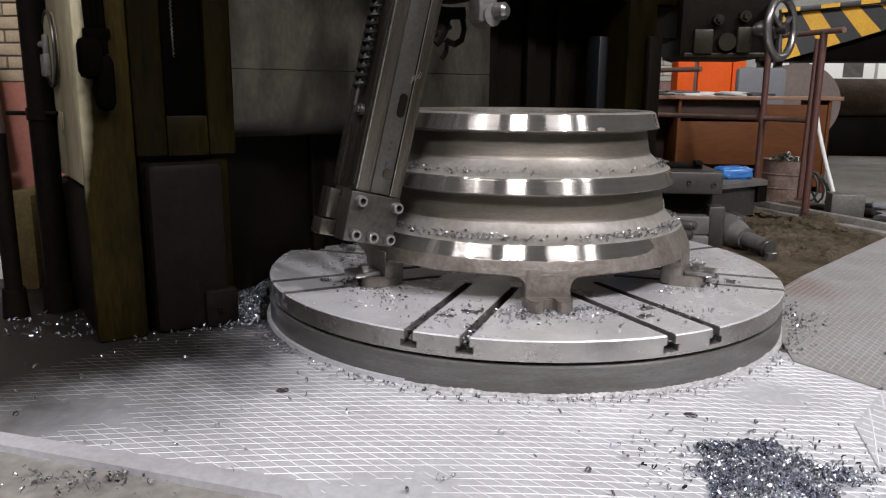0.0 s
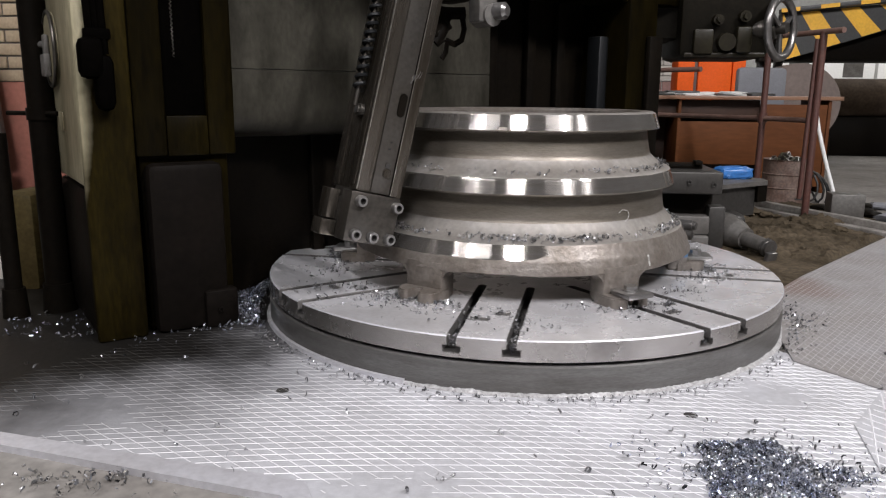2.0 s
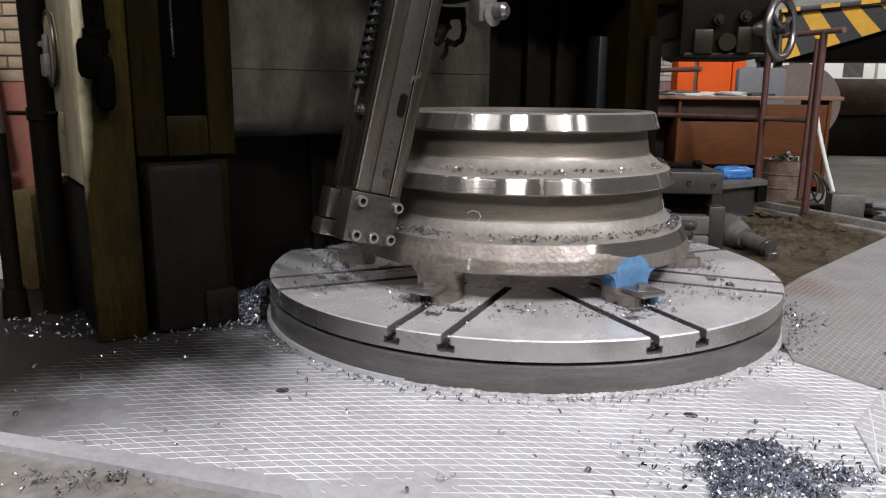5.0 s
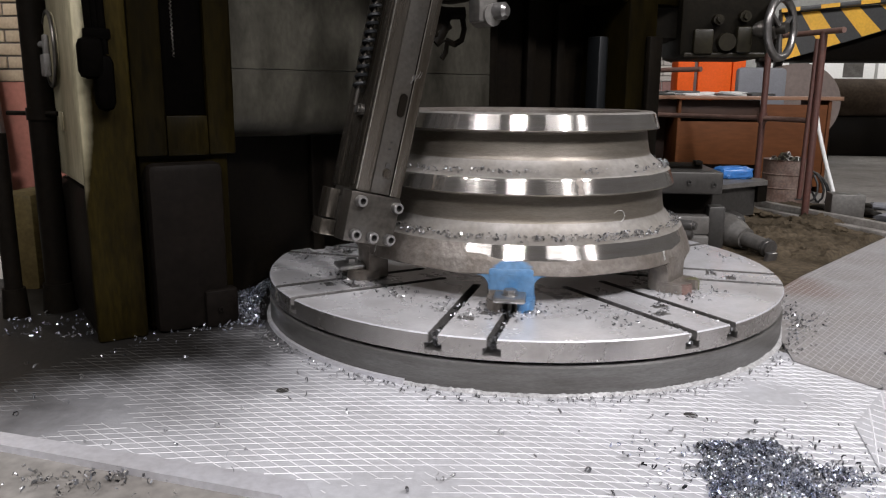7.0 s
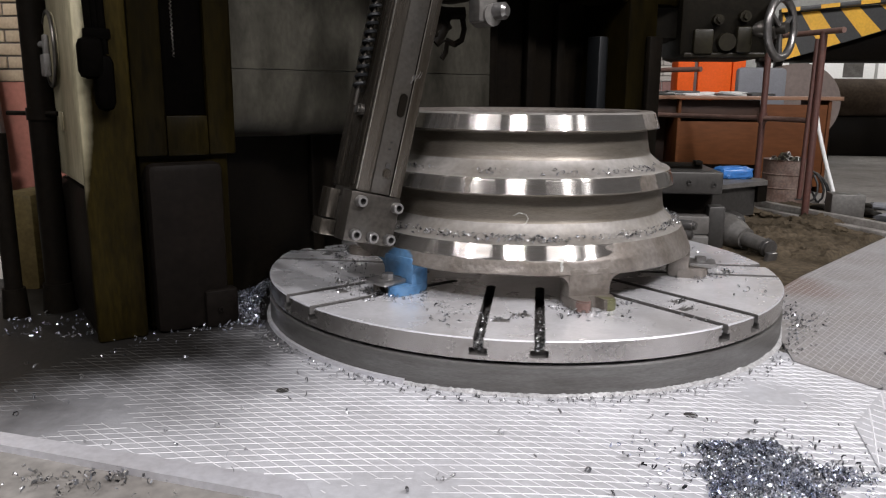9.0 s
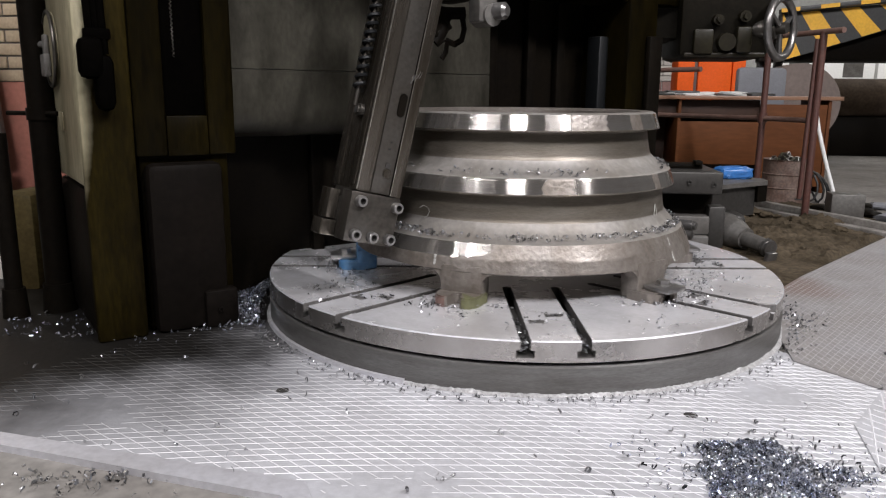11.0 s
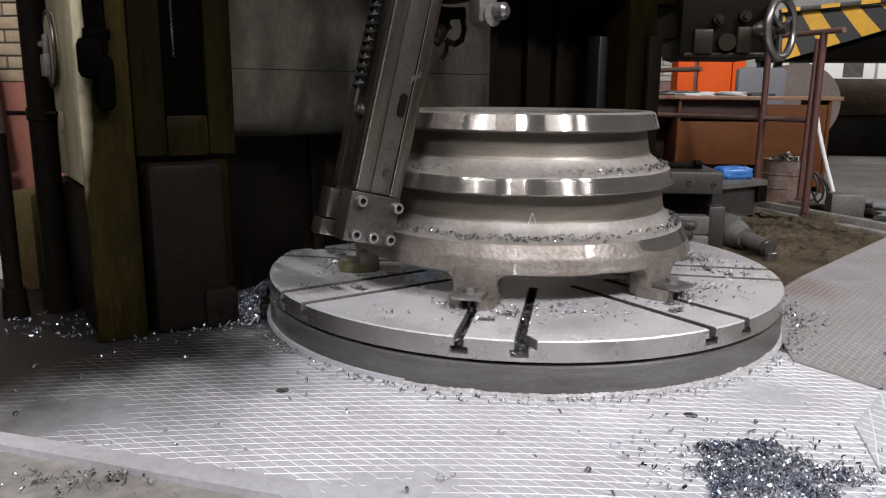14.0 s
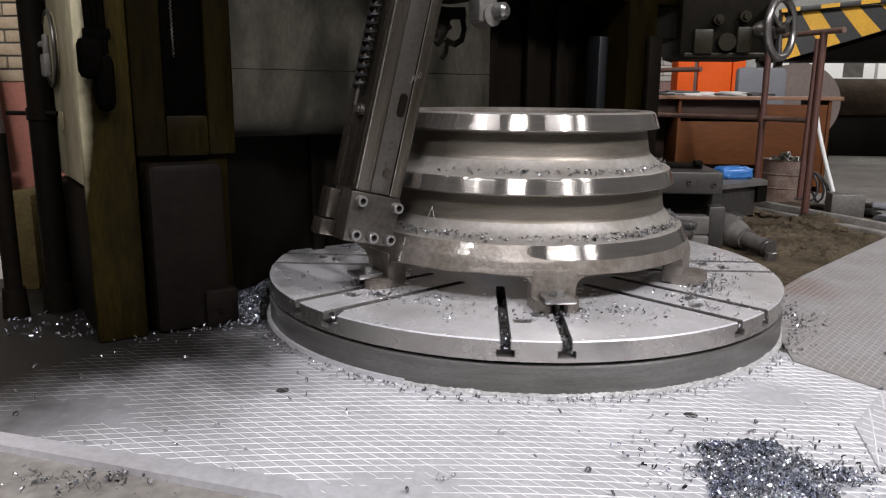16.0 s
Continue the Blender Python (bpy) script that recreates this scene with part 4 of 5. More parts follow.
for x, z, r, h in ((0.885, 1.10, 0.028, 0.04), (1.005, 1.115, 0.03, 0.035)):
    bm = bmesh.new()
    cyl(bm, (x, 1.03, z), (x, 1.02 - h, z), r, r * 0.85, seg=20)
    part("boss", bm, HEAD_LUG, shead)
    bm = bmesh.new()
    hexagon(bm, pose(x, 1.02 - h, z, 90, 0, 10), r * 0.5, 0.012)
    part("nut", bm, HEAD_LUG, shead)
bm = bmesh.new()
bx(bm, 0.74, 1.11, 1.0, 1.03, 0.932, 0.955, 0.008)
part("lower_lip", bm, HEAD_LUG, shead)
bm = bmesh.new()
cyl(bm, (1.02, 1.1, 1.06), (1.155, 1.01, 1.06), 0.058, 0.045, seg=28)
part("hub_sleeve", bm, DARK_STEEL, shead)
WHEEL = Matrix.Translation((1.168, 1.0, 1.062)) @ Vector((0.74, -0.67, 0.02)).to_track_quat("Z", "Y").to_matrix().to_4x4()
bm = bmesh.new()
tube(bm, [(0.132 * math.cos(k * math.tau / 56), 0.132 * math.sin(k * math.tau / 56), 0) for k in range(56)], 0.018, 14, True)
wheel = part("hand_wheel", bm, WHEEL_STEEL, shead, "worn bright steel hand wheel", WHEEL)
bm = bmesh.new()
cyl(bm, (0, 0, -0.02), (0, 0, 0.03), 0.03, 0.024, seg=24)
part("hub", bm, DARK_STEEL, wheel)
for k in range(3):
    a = k * math.tau / 3 + 0.5
    bm = bmesh.new()
    cyl(bm, (0.025 * math.cos(a), 0.025 * math.sin(a), 0), (0.128 * math.cos(a), 0.128 * math.sin(a), 0), 0.011, 0.009, seg=12)
    part("spoke", bm, WHEEL_STEEL, wheel)
bm = bmesh.new()
cyl(bm, (0.0, 0.128, 0.0), (0.0, 0.128, 0.10), 0.012, 0.010, seg=16)
part("crank_grip", bm, BOLT, wheel)

bm = bmesh.new()
tube(bm, [(0.80, 1.5, 1.35), (0.815, 1.5, 1.10), (0.80, 1.5, 0.98), (0.775, 1.5, 0.93), (0.75, 1.5, 0.95)], 0.008, 8)
tube(bm, [(0.83, 1.52, 1.35), (0.85, 1.52, 1.12), (0.83, 1.52, 1.0), (0.78, 1.52, 0.96), (0.74, 1.52, 0.97)], 0.008, 8)
solo("hanging_cables", bm, RUBBER, "black cables hanging beside the machine column", "cable")

# ---- bed, side block and motor beside the table ----
bed = thing("machine_bed", "dark oily machine bed bars beside the table", "machine part")
bm = bmesh.new()
bx(bm, 0.58, 0.945, 0.90, 1.30, 0.298, 0.405, 0.010)
part("upper_bar", bm, BED_STEEL, bed)
bm = bmesh.new()
bx(bm, 0.55, 0.93, 1.02, 1.30, 0.0, 0.297, 0.012)
part("web", bm, BLACK_OIL, bed)
bm = bmesh.new()
bx(bm, 0.70, 0.88, 1.05, 1.2, 0.406, 0.425, 0.004)
bx(bm, 0.84, 0.875, 1.03, 1.1, 0.425, 0.445, 0.004)
part("cap_plate", bm, BLACK_OIL, bed)
for x, z in ((0.70, 0.35), (0.79, 0.355), (0.905, 0.345)):
    bm = bmesh.new()
    bolt_head(bm, pose(x, 0.90, z, 90, 0, 0), 0.012, 0.010)
    part("screw", bm, [BED_STEEL, HOLE_SHADE], bed)
bm = bmesh.new()
bx(bm, 0.905, 0.985, 0.96, 1.05, 0.02, 0.235, 0.012)
part("bracket", bm, BED_STEEL, bed)
bm = bmesh.new()
bx(bm, 0.70, 0.905, 0.93, 1.01, 0.10, 0.19, 0.008)
bx(bm, 0.66, 0.90, 0.90, 1.0, 0.0, 0.098, 0.008)
part("lower_bar", bm, GREY_BOX, bed)
bm = bmesh.new()
cyl(bm, (0.735, 0.84, 0.165), (0.80, 0.80, 0.165), 0.024, seg=20)
cyl(bm, (0.80, 0.80, 0.165), (0.812, 0.793, 0.165), 0.017, seg=20)
cyl(bm, (0.735, 0.80, 0.13), (0.79, 0.765, 0.125), 0.02, seg=20)
part("fitting", bm, WHEEL_STEEL, bed, "small grey pipe fittings")
plank = thing("steel_slab", "scratched dark steel slab lying beside the machine", "slab")
bm = bmesh.new()
prism(bm, [(0.99, 1.22), (1.335, 1.50), (1.345, 1.60), (1.20, 1.80), (0.95, 1.6)], 0.282, 0.305)
part("top_plate", bm, GREY_BOX, plank)
bm = bmesh.new()
prism(bm, [(0.99, 1.26), (1.27, 1.485), (1.27, 1.58), (1.15, 1.72), (0.96, 1.58)], 0.12, 0.28)
part("support_block", bm, BED_STEEL, plank)
bm = bmesh.new()
prism(bm, [(1.275, 1.46), (1.34, 1.515), (1.32, 1.56), (1.26, 1.53)], 0.19, 0.279)
part("clamp_lug", bm, BLACK_OIL, plank)
bm = bmesh.new()
prism(bm, [(1.0, 1.32), (1.22, 1.5), (1.15, 1.6), (0.98, 1.5)], -0.02, 0.119)
part("foot_block", bm, BLACK_OIL, plank)
bm = bmesh.new()
bmesh.ops.create_icosphere(bm, subdivisions=4, radius=1.0)
for v in bm.verts:
    q = v.co.copy()
    q = Vector([math.copysign(abs(t) ** 0.55, t) for t in q])
    n = noise.noise(v.co * 3.1) * 0.10 + noise.noise(Vector((v.co.x * 14, v.co.y * 3, v.co.z * 3))) * 0.06
    q *= 1 + n
    v.co = Vector((q.x * 0.098, q.y * 0.07, max(-0.8, q.z) * 0.037))
solo("folded_cloth", bm, BLUE_CLOTH, "crumpled bright blue cloth on the steel slab", "cloth", pose(1.175, 1.60, 0.335, 0, 0, 8))
motor = thing("pipe_fitting", "grey oily round housing with a flanged pipe end", "pipe fitting")
bm = bmesh.new()
ax = Vector((0.46, -0.87, -0.12)).normalized()
o = Vector((1.02, 1.30, 0.085))
for t0, t1, r0, r1 in ((0.0, 0.10, 0.085, 0.09), (0.10, 0.17, 0.09, 0.075), (0.17, 0.23, 0.075, 0.05), (0.23, 0.235, 0.052, 0.052)):
    cyl(bm, o + ax * t0, o + ax * t1, r0, r1, seg=36)
part("housing", bm, GREY_BOX, motor)
bm = bmesh.new()
bx(bm, 0.90, 1.17, 1.24, 1.45, -0.02, 0.155, 0.035)
part("gear_case", bm, BED_STEEL, motor)
bm = bmesh.new()
cyl(bm, o + ax * 0.23, o + ax * 0.37, 0.038, seg=28)
part("neck", bm, GREY_BOX, motor)
bm = bmesh.new()
cyl(bm, o + ax * 0.37, o + ax * 0.385, 0.046, seg=8)
cyl(bm, o + ax * 0.385, o + ax * 0.40, 0.038, seg=28)
part("flange", bm, WHEEL_STEEL, motor)
bm = bmesh.new()
bx(bm, -0.03, 0.03, -0.012, 0.012, -0.10, 0.03, 0.003, pose(1.19, 0.90, 0.0, 12, 0, 30))
part("leg", bm, WHEEL_STEEL, motor)

# dirt in the gap between the machine and the plates
bm = bmesh.new()
nx, ny = 110, 150
grid = [[bm.verts.new((0.75 + 1.5 * i / nx, 0.35 + 2.6 * j / ny, 0)) for j in range(ny + 1)] for i in range(nx + 1)]
for row in grid:
    for v in row:
        n = noise.noise(v.co * 2.2) * 0.035 + noise.noise(v.co * 7) * 0.012 + noise.noise(v.co * 19) * 0.008
        d = min((v.co.x - 0.75), (2.25 - v.co.x), 0.3) / 0.3
        n += 0.010 * noise.noise(v.co * 33) + 0.008 * noise.noise(v.co * 55)
        v.co.z = max(-0.009 + 0.004 * noise.noise(v.co * 9), -0.03 + d * (0.035 + n * 1.5) - 0.05 * max(0, 1.2 - v.co.y))
        over = (v.co.x - 1.212) * 0.786 - (v.co.y - 0.542) * 0.619      # how far it reaches under the side plate
        if over > -0.05:
            v.co.z = min(v.co.z, -0.011)
for i in range(nx):
    for j in range(ny):
        bm.faces.new((grid[i][j], grid[i + 1][j], grid[i + 1][j + 1], grid[i][j + 1]))
tagged(solo("earth", bm, DIRT, "dark oily earth and dust between machine and plates", "dirt"), kind="structure")
rng = random.Random(17)
for k in range(11):
    bm = bmesh.new()
    bmesh.ops.create_icosphere(bm, subdivisions=3, radius=1.0)
    for v in bm.verts:
        v.co *= 1 + 0.4 * noise.noise(v.co * 1.4 + Vector((k * 3, 0, 0))) + 0.15 * noise.noise(v.co * 4)
    t = rng.random()
    s = rng.uniform(0.015, 0.045)
    for v in bm.verts:
        v.co = Vector((v.co.x * s * 1.3, v.co.y * s, v.co.z * s * 0.6))
    solo("rubble_lump", bm, DIRT, "dusty lump of rubble on the oily earth", "rubble",
         pose(1.93 - 0.42 * t + rng.gauss(0, 0.07) - 0.08, 1.60 + 0.85 * t + rng.gauss(0, 0.06), 0.01, 0, 0, rng.uniform(0, 360)), group="rubble in the pit")
beam_dir = Matrix.Translation((2.07, 1.72, 0)) @ pose(0, 0, 0, 0, 0, 117.4)
bm = bmesh.new()
bx(bm, -0.6, 1.4, -0.05, 0.0, -0.02, 0.05, 0.006, beam_dir)
bx(bm, -0.6, 1.4, 0.004, 0.07, -0.02, 0.012, 0.006, beam_dir)
solo("steel_kerb", bm, DUSTED, "long dusty steel channel lying along the pit edge", "steel channel", kind="structure")

# ---- railing ----
fence = thing("railing", "rust-brown painted pipe railing beside the machine", "railing")
def post(p0, p1, r=0.019):
    bm = bmesh.new()
    cyl(bm, p0, p1, r, seg=18)
    return part("post", bm, BROWN_PIPE, fence)
post((1.80, 2.2, 0.0), (1.80, 2.2, 1.14), 0.022)
post((1.755, 2.2, 0.12), (1.775, 2.22, 1.10), 0.014)
post((1.62, 2.64, 0.0), (1.62, 2.64, 1.14), 0.021)
post((0.94, 3.36, 0.0), (0.94, 3.36, 1.14), 0.014)
for z, pts, r in ((0.607, [(1.80, 2.2), (1.62, 2.64), (1.07, 3.2), (0.94, 3.36)], 0.017), (1.14, [(1.86, 2.06), (1.80, 2.2), (1.62, 2.64), (1.07, 3.2), (0.94, 3.36)], 0.017), (0.94, [(1.27, 3.0), (0.94, 3.36)], 0.018)):
    bm = bmesh.new()
    tube(bm, [(*q, z) for q in pts], r, 14)
    part("rail", bm, RAIL_PIPE, fence)
bm = bmesh.new()
cyl(bm, (1.62, 2.64, 0.575), (1.62, 2.64, 0.64), 0.030, seg=18)
part("joint", bm, BROWN_PIPE, fence)
bm = bmesh.new()
tube(bm, [(1.845, 2.32, 0.72), (1.855, 2.34, 0.66), (1.885, 2.35, 0.55), (1.919, 2.35, 0.44), (1.965, 2.35, 0.30), (2.005, 2.35, 0.19), (2.03, 2.34, 0.10), (2.04, 2.33, 0.0)], 0.0125, 10)
hose = solo("white_hose", bm, WHITE_BOX, "white plastic hose hanging beside the railing", "hose")

bm = bmesh.new()
bx(bm, -0.095, 0.095, -0.08, 0.08, -0.011, 0.165, 0.006)
solo("metal_box", bm, GREY_BOX, "scuffed grey sheet-metal box on the floor", "box", pose(2.02, 2.16, 0, 0, 0, -8))
rng = random.Random(5)
for k in range(6):
    bm = bmesh.new()
    bmesh.ops.create_icosphere(bm, subdivisions=2, radius=1.0)
    for v in bm.verts:
        v.co *= 1 + 0.35 * noise.noise(v.co * 1.7 + Vector((k * 5, 0, 0)))
        v.co = Vector((v.co.x * 0.09, v.co.y * 0.07, v.co.z * 0.03))
    solo("rag", bm, GREY_CLOTH if k % 2 else BLACK_OIL, "dirty crumpled rag lying on the floor", "rag",
         pose(2.18 + rng.uniform(-0.15, 0.35), 2.5 + rng.uniform(-0.3, 0.4), 0.012, 0, 0, rng.uniform(0, 180)), group="rags on the floor")

drum = thing("scrap_drum", "rusty small steel drum heaped with scrap", "drum", pose(1.955, 3.06, -0.012, 0, 0, 40))
bm = bmesh.new()
lathe(bm, [(0.001, 0.0), (0.165, 0.0), (0.165, 0.10), (0.171, 0.107), (0.165, 0.114), (0.165, 0.20), (0.171, 0.207), (0.165, 0.214), (0.165, 0.305), (0.17, 0.312), (0.158, 0.312), (0.155, 0.27), (0.001, 0.27)], 40)
part("shell", bm, RUST, drum)
bm = bmesh.new()
rng = random.Random(8)
for k in range(40):
    a, r = rng.uniform(0, 6.28), rng.uniform(0, 0.13)
    bx(bm, -0.03, 0.03, -0.015, 0.015, -0.008, 0.008, 0.003, pose(r * math.cos(a), r * math.sin(a), 0.29 + rng.uniform(0, 0.06) * (1 - r / 0.15), rng.uniform(0, 180), rng.uniform(0, 180), 0), index=rng.choice((0, 0, 1, 2)))
part("scrap", bm, [DARK_STEEL, YELLOW_MARK, PAPER], drum, "mixed metal and plastic scrap")
bm = bmesh.new()
for k in range(5):
    o = Vector((2.02 + 0.05 * k, 3.0 + 0.02 * k, 0.18 - 0.02 * k))
    tube(bm, [o + Vector((0.09 * math.cos(t * 0.5 + k), 0.05 * math.sin(t * 0.5), 0.13 * math.sin(t * 0.5 + 0.8 * k))) for t in range(13)], 0.008, 6)
solo("cable_coil", bm, RUBBER, "loops of black cable beside the drum", "cable", pose(-0.02, -0.05, -0.03))

# ---- desk and what is round it ----
desk = thing("desk", "brown veneered office desk behind the railing", "desk", pose(0, 0, -0.012))
bm = bmesh.new()
bx(bm, 0.90, 2.50, 3.55, 4.25, 0.735, 0.765, 0.004)
part("desk_top", bm, WOOD_TOP, desk)
for x0, x1 in ((0.93, 0.955), (1.245, 1.268), (2.40, 2.425)):
    bm = bmesh.new()
    bx(bm, x0, x1, 3.58, 4.2, 0.0, 0.734, 0.003)
    part("side_panel", bm, WOOD, desk)
bm = bmesh.new()
bx(bm, 1.27, 1.90, 3.60, 3.625, 0.215, 0.56, 0.003)
part("front_panel", bm, WOOD, desk)
bm = bmesh.new()
bx(bm, 1.91, 2.398, 3.59, 3.62, 0.05, 0.70, 0.003)
part("pedestal_panel", bm, WOOD, desk)
bm = bmesh.new()
bx(bm, 0.957, 1.90, 3.66, 3.68, 0.60, 0.733, 0.003)
part("apron", bm, BROWN_DARK, desk)
bm = bmesh.new()
bx(bm, 0.957, 2.398, 4.10, 4.12, 0.05, 0.68, 0.003)
part("back_panel", bm, BROWN_DARK, desk)
rng = random.Random(2)
for k in range(14):
    bm = bmesh.new()
    bx(bm, -0.105, 0.105, -0.148, 0.148, 0.0, rng.uniform(0.004, 0.022), 0.001, pose(0, 0, 0, rng.uniform(-2, 6), rng.uniform(-3, 3), 0))
    solo("paper_sheets", bm, PAPER if k % 3 else BLACK_PAINT, "loose papers lying on the desk" if k % 3 else "dark folder lying on the desk", "paper" if k % 3 else "folder",
         pose(1.06 + 0.068 * k, 3.72 + rng.uniform(-0.02, 0.25), 0.757, 0, 0, rng.uniform(-40, 40)), group="papers on the desk")
bm = bmesh.new()
cyl(bm, (2.335, 3.75, 0.754), (2.335, 3.75, 0.80), 0.022, 0.016, seg=16)
solo("red_cap", bm, ORANGE, "small red plastic cap on the desk", "cap")
bm = bmesh.new()
bx(bm, 1.17, 1.42, 3.66, 3.86, 0.758, 0.79, 0.006, pose(0, 0, 0.0, 0, 0, 0))
solo("dark_folder", bm, BLACK_PAINT, "thick black folder lying among papers on the desk", "folder")
cab = thing("orange_cabinet", "orange painted cabinet behind the desk", "cabinet", pose(0, 0, -0.012))
bm = bmesh.new()
bx(bm, 1.69, 2.005, 5.0, 5.4, 0.0, 1.22, 0.01)
bx(bm, 2.02, 2.14, 5.02, 5.4, 0.0, 1.22, 0.01)
part("body", bm, ORANGE, cab)
bm = bmesh.new()
bx(bm, 1.655, 1.689, 5.03, 5.4, 0.0, 1.22, 0.004)
part("gap_post", bm, BROWN_PIPE, cab)
bm = bmesh.new()
bx(bm, 1.49, 1.65, 4.98, 5.3, 0.0, 1.22, 0.01)
part("side_body", bm, ORANGE, cab)
chair = thing("office_chair", "grey upholstered office chair behind the desk", "chair", pose(2.17, 4.6, -0.012, 0, 0, 12))
bm = bmesh.new()
bx(bm, -0.24, 0.24, -0.035, 0.05, 0.55, 1.02, 0.042)
part("backrest", bm, GREY_CLOTH, chair)
bm = bmesh.new()
bx(bm, -0.25, 0.25, -0.02, 0.45, 0.42, 0.50, 0.03)
part("seat", bm, GREY_CLOTH, chair)
bm = bmesh.new()
cyl(bm, (0, 0.2, 0.0), (0, 0.2, 0.42), 0.03, seg=16)
bx(bm, -0.25, 0.25, 0.17, 0.23, 0.0, 0.05, 0.01)
bx(bm, -0.03, 0.03, -0.05, 0.45, 0.0, 0.05, 0.01)
bx(bm, -0.03, 0.03, 0.03, 0.06, 0.4, 0.6, 0.005)
part("pedestal", bm, RUBBER, chair)
roll = thing("sheet_roll", "large tan drum lying on its side", "drum", pose(2.95, 5.6, -0.012))
bm = bmesh.new()
cyl(bm, (-0.1, 0, 0.68), (0.0, 0.9, 0.68), 0.42, seg=56)
part("shell", bm, ROLL, roll)
bm = bmesh.new()
bx(bm, -0.3, 0.3, 0.05, 0.8, 0.0, 0.36, 0.02)
part("cradle", bm, BLACK_OIL, roll)

# ---- striped trolley beam, machines and wall behind ----
trolley = thing("striped_beam", "yellow and black striped steel beam of a hoist trolley", "beam")


def beam_edge(x, lower):
    """Height of the beam's lower or upper edge: it is deepest at its near end and tapers along."""
    return 1.217 + 0.315 * (x - 3.07) if lower else 1.622 + 0.095 * (x - 2.783)


bm = bmesh.new()
prism(bm, [(2.74, beam_edge(2.74, True)), (4.6, beam_edge(4.6, True)), (4.6, beam_edge(4.6, False)), (2.74, beam_edge(2.74, False))], -6.12, -6.0)
bm.transform(Matrix(((1, 0, 0, 0), (0, 0, -1, 0), (0, 1, 0, 0), (0, 0, 0, 1))))
part("girder", bm, BLACK_PAINT, trolley)
bm = bmesh.new()
bx(bm, 2.76, 4.6, 6.13, 6.9, 1.14, 1.50, 0.01)
part("rear_girder", bm, BLACK_OIL, trolley)
bm = bmesh.new()
bx(bm, 0.0, 1.88, 5.90, 6.12, 0.004, 0.05, 0.006, Matrix.Translation((2.74, 0, beam_edge(2.74, False))) @ pose(0, 0, 0, 0, -5.7, 0))
part("top_flange", bm, BLACK_PAINT, trolley)
for k in range(5):
    x = 2.53 + 0.40 * k
    q = [(x, False), (x + 0.19, False), (x + 0.44, True), (x + 0.25, True)]
    if k == 0:
        q = [(2.745, False), (2.755, False), (2.97, True), (2.78, True)]
    bm = bmesh.new()
    front = [bm.verts.new((a, 5.996, beam_edge(a, b) + (0.004 if b else -0.004))) for a, b in q]
    back = [bm.verts.new((a, 6.0, beam_edge(a, b) + (0.004 if b else -0.004))) for a, b in q]
    bm.faces.new(front)
    for n in range(4):
        bm.faces.new((front[n], front[(n + 1) % 4], back[(n + 1) % 4], back[n]))
    part("stripe", bm, YELLOW, trolley, "yellow painted stripe")
    bm = bmesh.new()
    bx(bm, x - 2.74 + 0.17, x - 2.74 + 0.36, 5.897, 5.899, 0.006, 0.048, 0.0, Matrix.Translation((2.74, 0, beam_edge(2.74, False))) @ pose(0, 0, 0, 0, -5.7, 0))
    part("flange_stripe", bm, YELLOW, trolley, "yellow painted stripe")
for p in ((2.80, 6.18), (4.5, 6.18), (2.80, 6.8), (4.5, 6.8)):
    bm = bmesh.new()
    bx(bm, p[0] - 0.04, p[0] + 0.04, p[1] - 0.04, p[1] + 0.04, -0.012, 1.31, 0.004)
    part("support_leg", bm, BLACK_PAINT, trolley)

lathe2 = thing("distant_lathe", "dark green lathe standing in the hall", "lathe")
bm = bmesh.new()
bx(bm, 3.6, 7.0, 7.6, 8.5, -0.012, 0.50, 0.04)
part("bed", bm, BLACK_OIL, lathe2)
bm = bmesh.new()
cyl(bm, (3.5, 7.7, 0.73), (6.8, 8.0, 0.73), 0.25, seg=40)
part("roll", bm, TARP, lathe2, "brown steel roll")
bm = bmesh.new()
bx(bm, 6.2, 7.2, 7.5, 8.6, 0.48, 1.0, 0.04)
part("headstock", bm, BLACK_OIL, lathe2)
for k in range(5):
    cabw = thing("white_cabinet", "white enamelled switch cabinet against the wall", "cabinet", pose(4.9 + 0.95 * k, 12.2, -0.012), group="white cabinets")
    bm = bmesh.new()
    bx(bm, -0.45, 0.45, -0.3, 0.3, 0.0, 1.75, 0.01)
    part("body", bm, WHITE_BOX, cabw)
    bm = bmesh.new()
    bx(bm, -0.1, 0.25, -0.305, -0.301, 1.1, 1.4, 0.0)
    part("panel", bm, GREY_BOX, cabw)

boards = thing("board_partition", "red-brown vertical boards below a pale brick wall", "partition")
bm = bmesh.new()
bx(bm, 0.6, 3.2, 9.0, 9.25, 0.95, 3.4)
part("brickwork", bm, MORTAR, boards, "pale brick upper wall")
bm = bmesh.new()
bx(bm, -0.12, 0.12, -0.012, 0.0, -0.0325, 0.0325, 0.003)
PALE = link_mesh("brick", bm, WHITE_BRICK)
for row in range(14):
    for k in range(6):
        ob = new("brick", PALE)
        ob.parent = boards
        ob.matrix_local = pose(1.3 + 0.252 * k + (0.126 if row % 2 else 0), 9.0, 0.99 + 0.0765 * row)
for k in range(18):
    bm = bmesh.new()
    bx(bm, 0.6 + 0.145 * k, 0.735 + 0.145 * k, 8.97, 9.0, -0.012, 0.945, 0.006)
    part("board", bm, BOARD, boards)

# ---- brick wall beside the machine ----
brick_wall = thing("wall_brick", "cream brick wall with a salmon painted dado", "wall", kind="structure")
bm = bmesh.new()
bx(bm, -6.0, -1.9, 1.62, 1.86, -0.012, 3.2)
part("core", bm, MORTAR, brick_wall)
bm = bmesh.new()
bx(bm, -6.0, -1.9, 1.612, 1.62, -0.012, 0.80, 0.0)
